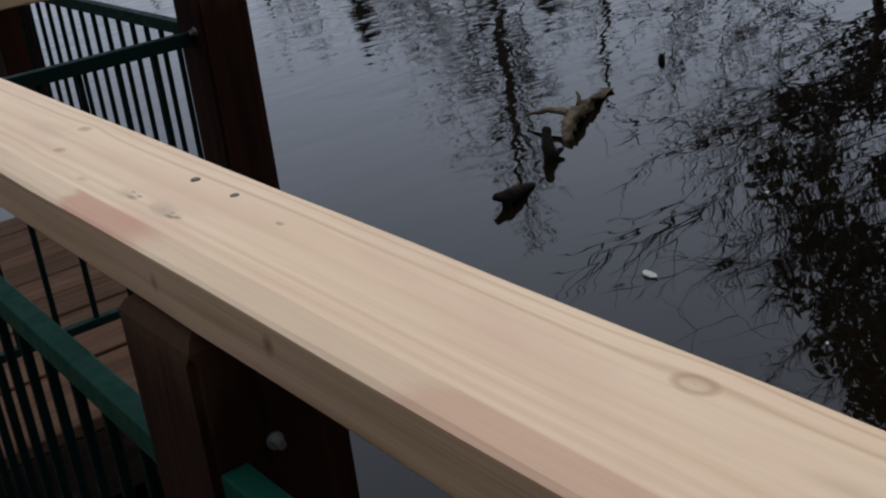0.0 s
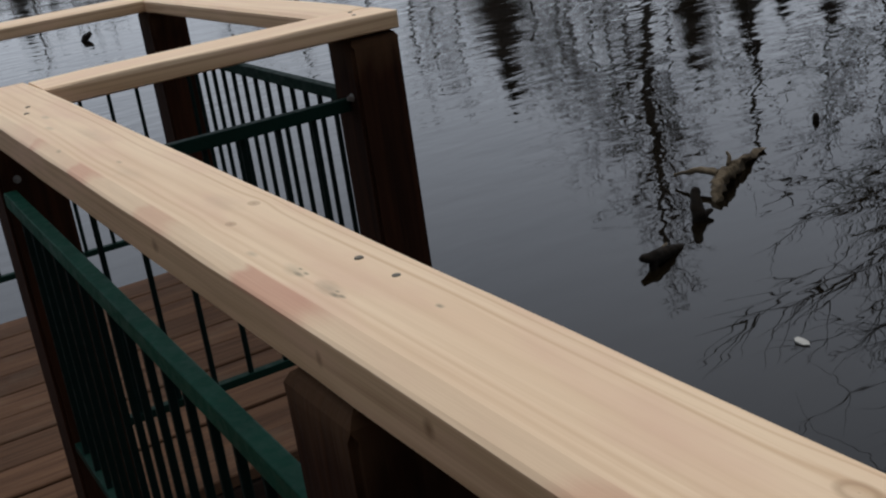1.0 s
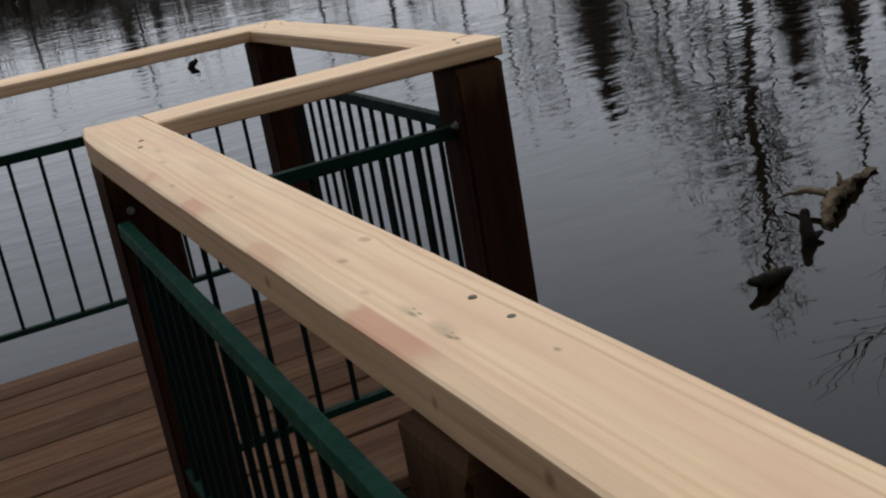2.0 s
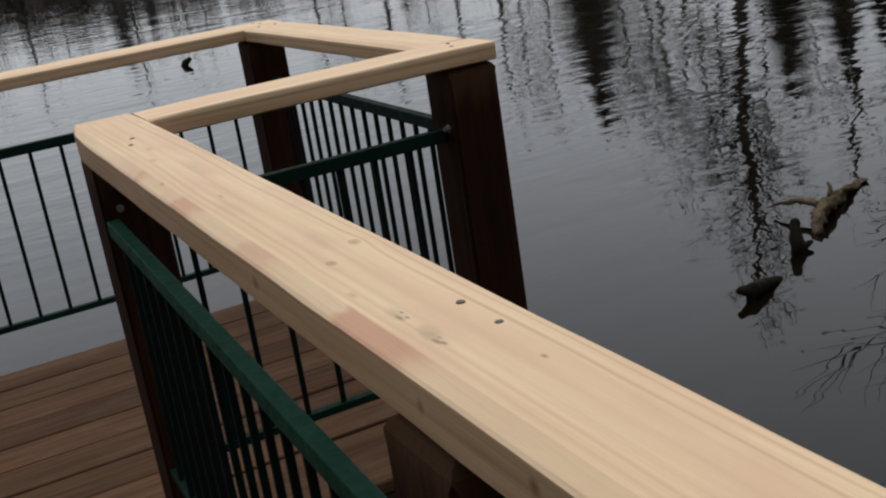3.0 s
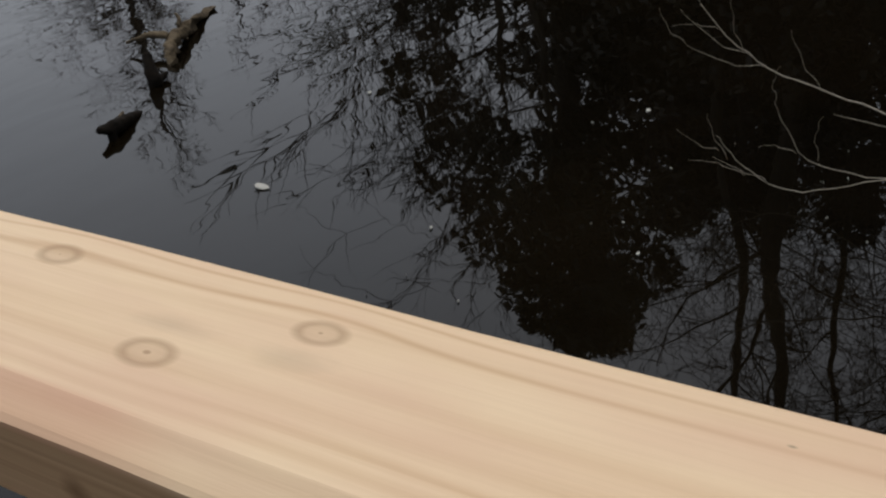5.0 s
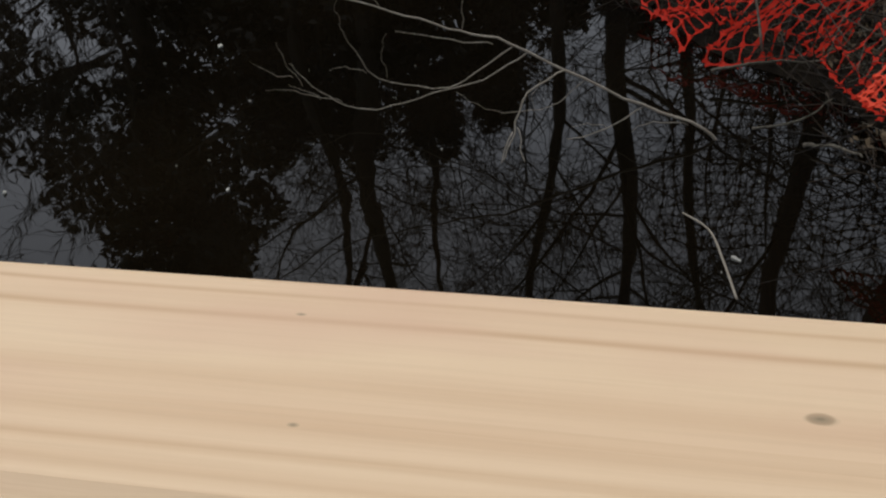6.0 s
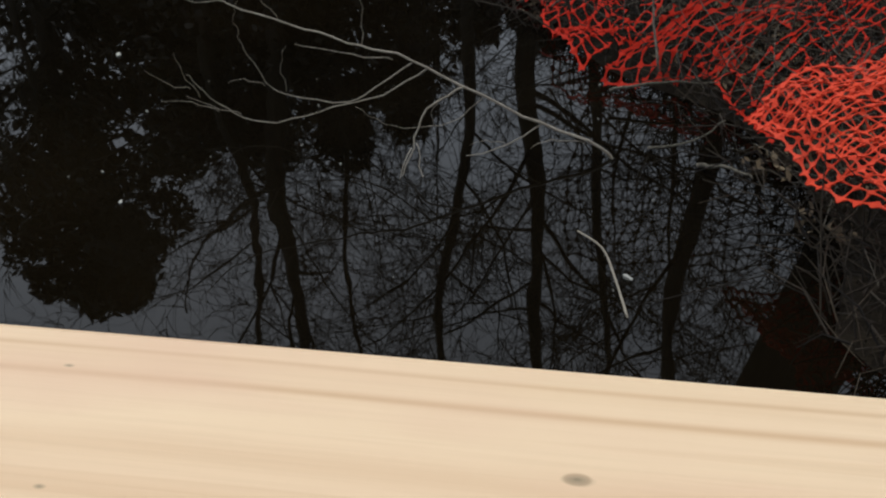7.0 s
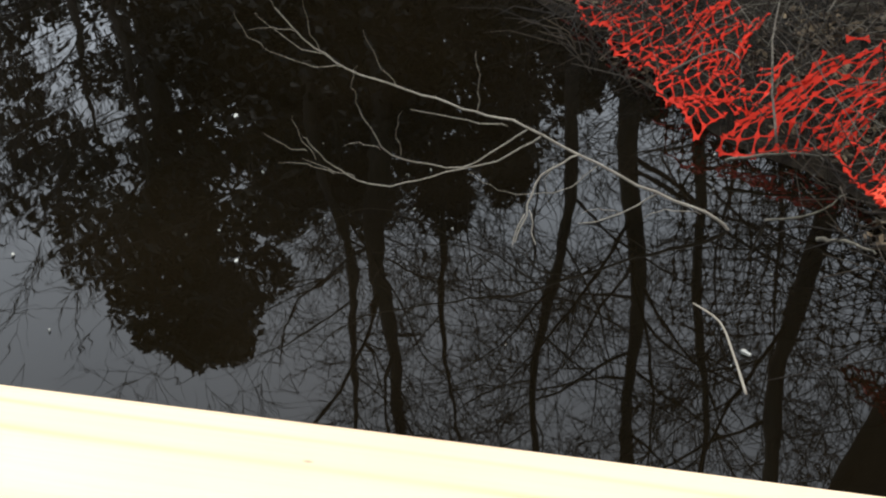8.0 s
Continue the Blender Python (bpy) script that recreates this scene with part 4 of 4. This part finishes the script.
# ---- right bank: orange net, brush, litter ----
def net_sheet(name, origin, along, up, nu, nv, fold, seed, label, ribbon=0.0035, drape=None, material=None, taper=(0, 0, 0)):
    """Plastic barrier mesh: strands between the knots of a crumpled sheet."""
    rng = random.Random(seed)
    o, a, b = Vector(origin), Vector(along), Vector(up)
    nrm = a.cross(b).normalized()

    def at(i, j):
        u, w = i / nu, j / nv
        q = Vector((u * a.length * 2.2, w * b.length * 2.2, seed))
        p = o + a * u + b * w + Vector(taper) * u * w
        p += nrm * fold * (noise.noise(q * 1.1) + 0.5 * noise.noise(q * 2.7) + 0.35 * noise.noise(q * 6.5))
        p += a.normalized() * fold * 0.5 * noise.noise(q * 1.9 + Vector((4, 4, 4))) + b.normalized() * fold * 0.5 * noise.noise(q * 1.7 + Vector((9, 1, 4)))
        p += Vector((rng.uniform(-1, 1), rng.uniform(-1, 1), rng.uniform(-1, 1))) * (0.006 if drape is None else 0.010)
        if drape is not None:
            p.z = max(ground_at(p.x, p.y), WATER) + 0.015 + drape * w + fold * (abs(noise.noise(q * 1.6)) * 1.3 + 0.5 * abs(noise.noise(q * 5.5)))
        return p

    G = [[at(i, j) for j in range(nv + 1)] for i in range(nu + 1)]
    v, f = [], []

    def strand(p, q, w):
        d = q - p
        s = d.cross(nrm)
        if s.length < 1e-6:
            return
        s = s.normalized() * w
        h = nrm * 0.0012
        jog = Vector((rng.uniform(-1, 1), rng.uniform(-1, 1), rng.uniform(-1, 1))) * 0.005
        steps = [(p, 2.5), (p.lerp(q, 0.24) + jog * 0.7, 0.75), (p.lerp(q, 0.5) + jog, 0.45), (p.lerp(q, 0.76) + jog * 0.7, 0.75), (q, 2.5)]
        for (p0, w0), (q0, w1) in zip(steps, steps[1:]):
            k = len(v)
            v.extend(tuple(c) for c in (p0 - s * w0 - h, p0 + s * w0 - h, q0 + s * w1 - h, q0 - s * w1 - h, p0 - s * w0 + h, p0 + s * w0 + h, q0 + s * w1 + h, q0 - s * w1 + h))
            f.extend(((k, k + 3, k + 2, k + 1), (k + 4, k + 5, k + 6, k + 7), (k + 1, k + 2, k + 6, k + 5), (k + 3, k, k + 4, k + 7)))

    def torn(i, j):
        return drape is not None and j > 1 and noise.noise(Vector((i * 0.24, j * 0.3, seed * 3.3))) > 0.30 - 0.5 * max(0.0, j / nv - 0.4)

    for i in range(nu + 1):
        for j in range(nv + 1):
            if torn(i, j):
                continue
            if i < nu:
                strand(G[i][j], G[i + 1][j], ribbon * (1.5 if j in (0, nv) else 0.8))
            if j < nv:
                strand(G[i][j], G[i][j + 1], ribbon * (1.4 if i in (0, nu) else 1.0))
    return from_lists(name, v, f, material or MAT_NET, net_thing, label)


net_thing = thing("barrier_net", (3.2, -3.3, WATER), "torn orange plastic barrier net slumped on the bank", "net")
net_thing.location = (0, 0, 0)
net_sheet("net_sheet", (2.80, -3.24, -0.16), (-1.15, -0.62, 0.08), (0.45, -0.82, 0.30), 30, 28, 0.12, 3, "stretched bright orange mesh", 0.0042)
net_sheet("net_sheet", (2.79, -3.27, -0.15), (-1.10, -0.64, 0.10), (0.46, -0.78, 0.33), 34, 24, 0.11, 4, "second fold of bright orange mesh", 0.0036)
net_sheet("net_sheet", (3.52, -2.84, -0.37), (0.05, -0.43, 0.0), (0.30, -0.20, 0.30), 10, 10, 0.12, 5, "crumpled red-orange mesh on the brush", 0.0043, drape=0.18, material=MAT_NET_RED, taper=(0.25, -0.30, 0))
net_sheet("net_sheet", (3.60, -3.16, -0.36), (-0.46, -0.20, 0.0), (0.42, -0.78, 0.20), 11, 17, 0.13, 6, "loose red-orange mesh behind the bright fold", 0.0042, drape=0.24, material=MAT_NET_RED)
net_sheet("net_sheet", (3.63, -2.77, -0.36), (1.62, 0.80, 0.0), (0.22, -0.24, 0.28), 34, 13, 0.12, 8, "sagging red-orange mesh along the bank", 0.0043, drape=0.10, material=MAT_NET_RED, taper=(0.05, -0.55, 0))
# Out of view, there for its reflection; brush brown stands in for back-lit shade.
net_sheet("net_sheet", (5.25, -3.80, -0.30), (0, 1.15, 0), (0.05, 0, 1.75), 15, 25, 0.10, 14, "upright mesh over the bank, coloured dark as if back-lit", 0.0042, material=MAT_BRUSH)


def bank_brush():
    rng = random.Random(12)
    tb = Tubes()
    made = 0
    while made < 4200:
        x, y = rng.uniform(1.6, 6.5), rng.uniform(-5.2, -0.6)
        s = float(shore_distance(np.array([x]), np.array([y]))[0])
        if s < -0.12 or s > 1.8 or (s > 0.7 and rng.random() < 0.6):
            continue
        made += 1
        z = max(ground_at(x, y), WATER - 0.03)
        L = rng.uniform(0.06, 0.30) if rng.random() < 0.85 else rng.uniform(0.3, 0.6)
        a = rng.uniform(0, 6.283)
        e = rng.uniform(0.0, 1.0) ** 1.6 * 1.3
        d = Vector((math.cos(a) * math.cos(e), math.sin(a) * math.cos(e), math.sin(e)))
        p = Vector((x, y, z + (rng.uniform(0.05, 0.2) if s > 0.15 and rng.random() < 0.4 else 0.01)))
        q = p + d * L
        mid = p.lerp(q, 0.5) + Vector((rng.uniform(-1, 1), rng.uniform(-1, 1), 0.6)) * L * 0.2
        r = rng.uniform(0.0015, 0.0045)
        tb.add([p, mid, q], [r, r * 0.8, r * 0.4], 3, False)
    tagged(tb.out("dead_brush", MAT_BRUSH), "tangle of dead twigs and stems on the muddy bank", "brush", kind="stuff")
    tb = Tubes()
    made = 0
    while made < 700:
        x, y = rng.uniform(2.4, 5.6), rng.uniform(-4.4, -1.6)
        s = float(shore_distance(np.array([x]), np.array([y]))[0])
        if s < -0.05 or s > 1.6:
            continue
        made += 1
        L = rng.uniform(0.10, 0.45)
        a, e = rng.uniform(0, 6.283), rng.uniform(0.0, 0.8)
        d = Vector((math.cos(a) * math.cos(e), math.sin(a) * math.cos(e), math.sin(e)))
        p = Vector((x, y, ground_at(x, y) + rng.uniform(0.02, 0.22)))
        q = p + d * L
        mid = p.lerp(q, 0.5) + Vector((rng.uniform(-1, 1), rng.uniform(-1, 1), 0.5)) * L * 0.16
        r = rng.uniform(0.001, 0.0028)
        tb.add([p, mid, q], [r, r * 0.8, r * 0.4], 3, False)
    tagged(tb.out("dry_stems", MAT_STICK), "thin grey dry stems over the bank's brush", "stems", kind="stuff")
    clumps = []
    for i in range(700):
        x, y = rng.uniform(1.6, 7.0), rng.uniform(-5.4, -0.4)
        s = float(shore_distance(np.array([x]), np.array([y]))[0])
        if s < 0.0 or s > 2.2:
            continue
        clumps.append((x, y, ground_at(x, y) + 0.015, 0.12))
    v, f = leaf_cloud(rng, clumps, 34, 0.022, 0.16)
    tagged(from_lists("leaf_litter", v, f, MAT_LITTER), "brown dead leaves scattered over the bank", "leaf litter", kind="stuff")


bank_brush()


def loose_stick(pts, r, label):
    """A dead stick lying across the brush at the water's edge."""
    base = Vector(pts[0])
    q = Tubes()
    ln = smooth_line([Vector(p) - base for p in pts])
    rng = random.Random(int(base.x * 100))
    ln = [p + Vector((rng.uniform(-1, 1), rng.uniform(-1, 1), rng.uniform(-1, 1))) * r * 0.8 for p in ln]
    q.add(ln, [r * (1 - 0.6 * i / (len(ln) - 1)) for i in range(len(ln))], 6)
    ob = q.out("stick", MAT_STICK)
    ob.location = base
    tagged(ob, label, "stick", "dead sticks on the bank")


loose_stick([(3.44, -2.84, -0.40), (3.47, -3.02, -0.37), (3.50, -3.24, -0.38)], 0.007, "grey dead stick lying below the orange net")
loose_stick([(3.02, -3.14, -0.44), (2.96, -3.22, -0.41), (2.88, -3.30, -0.40)], 0.008, "grey dead stick at the muddy water's edge")
loose_stick([(3.12, -2.98, -0.44), (3.10, -3.12, -0.40), (3.18, -3.22, -0.36)], 0.005, "thin grey stick leaning on the bank's brush")
loose_stick([(3.90, -2.60, -0.28), (3.72, -2.78, -0.10), (3.50, -2.86, -0.05)], 0.005, "thin bowed twig arching over the orange net")
loose_stick([(3.40, -3.00, -0.30), (3.62, -2.96, -0.02), (3.95, -3.00, 0.12)], 0.005, "thin bowed twig rising out of the brush")
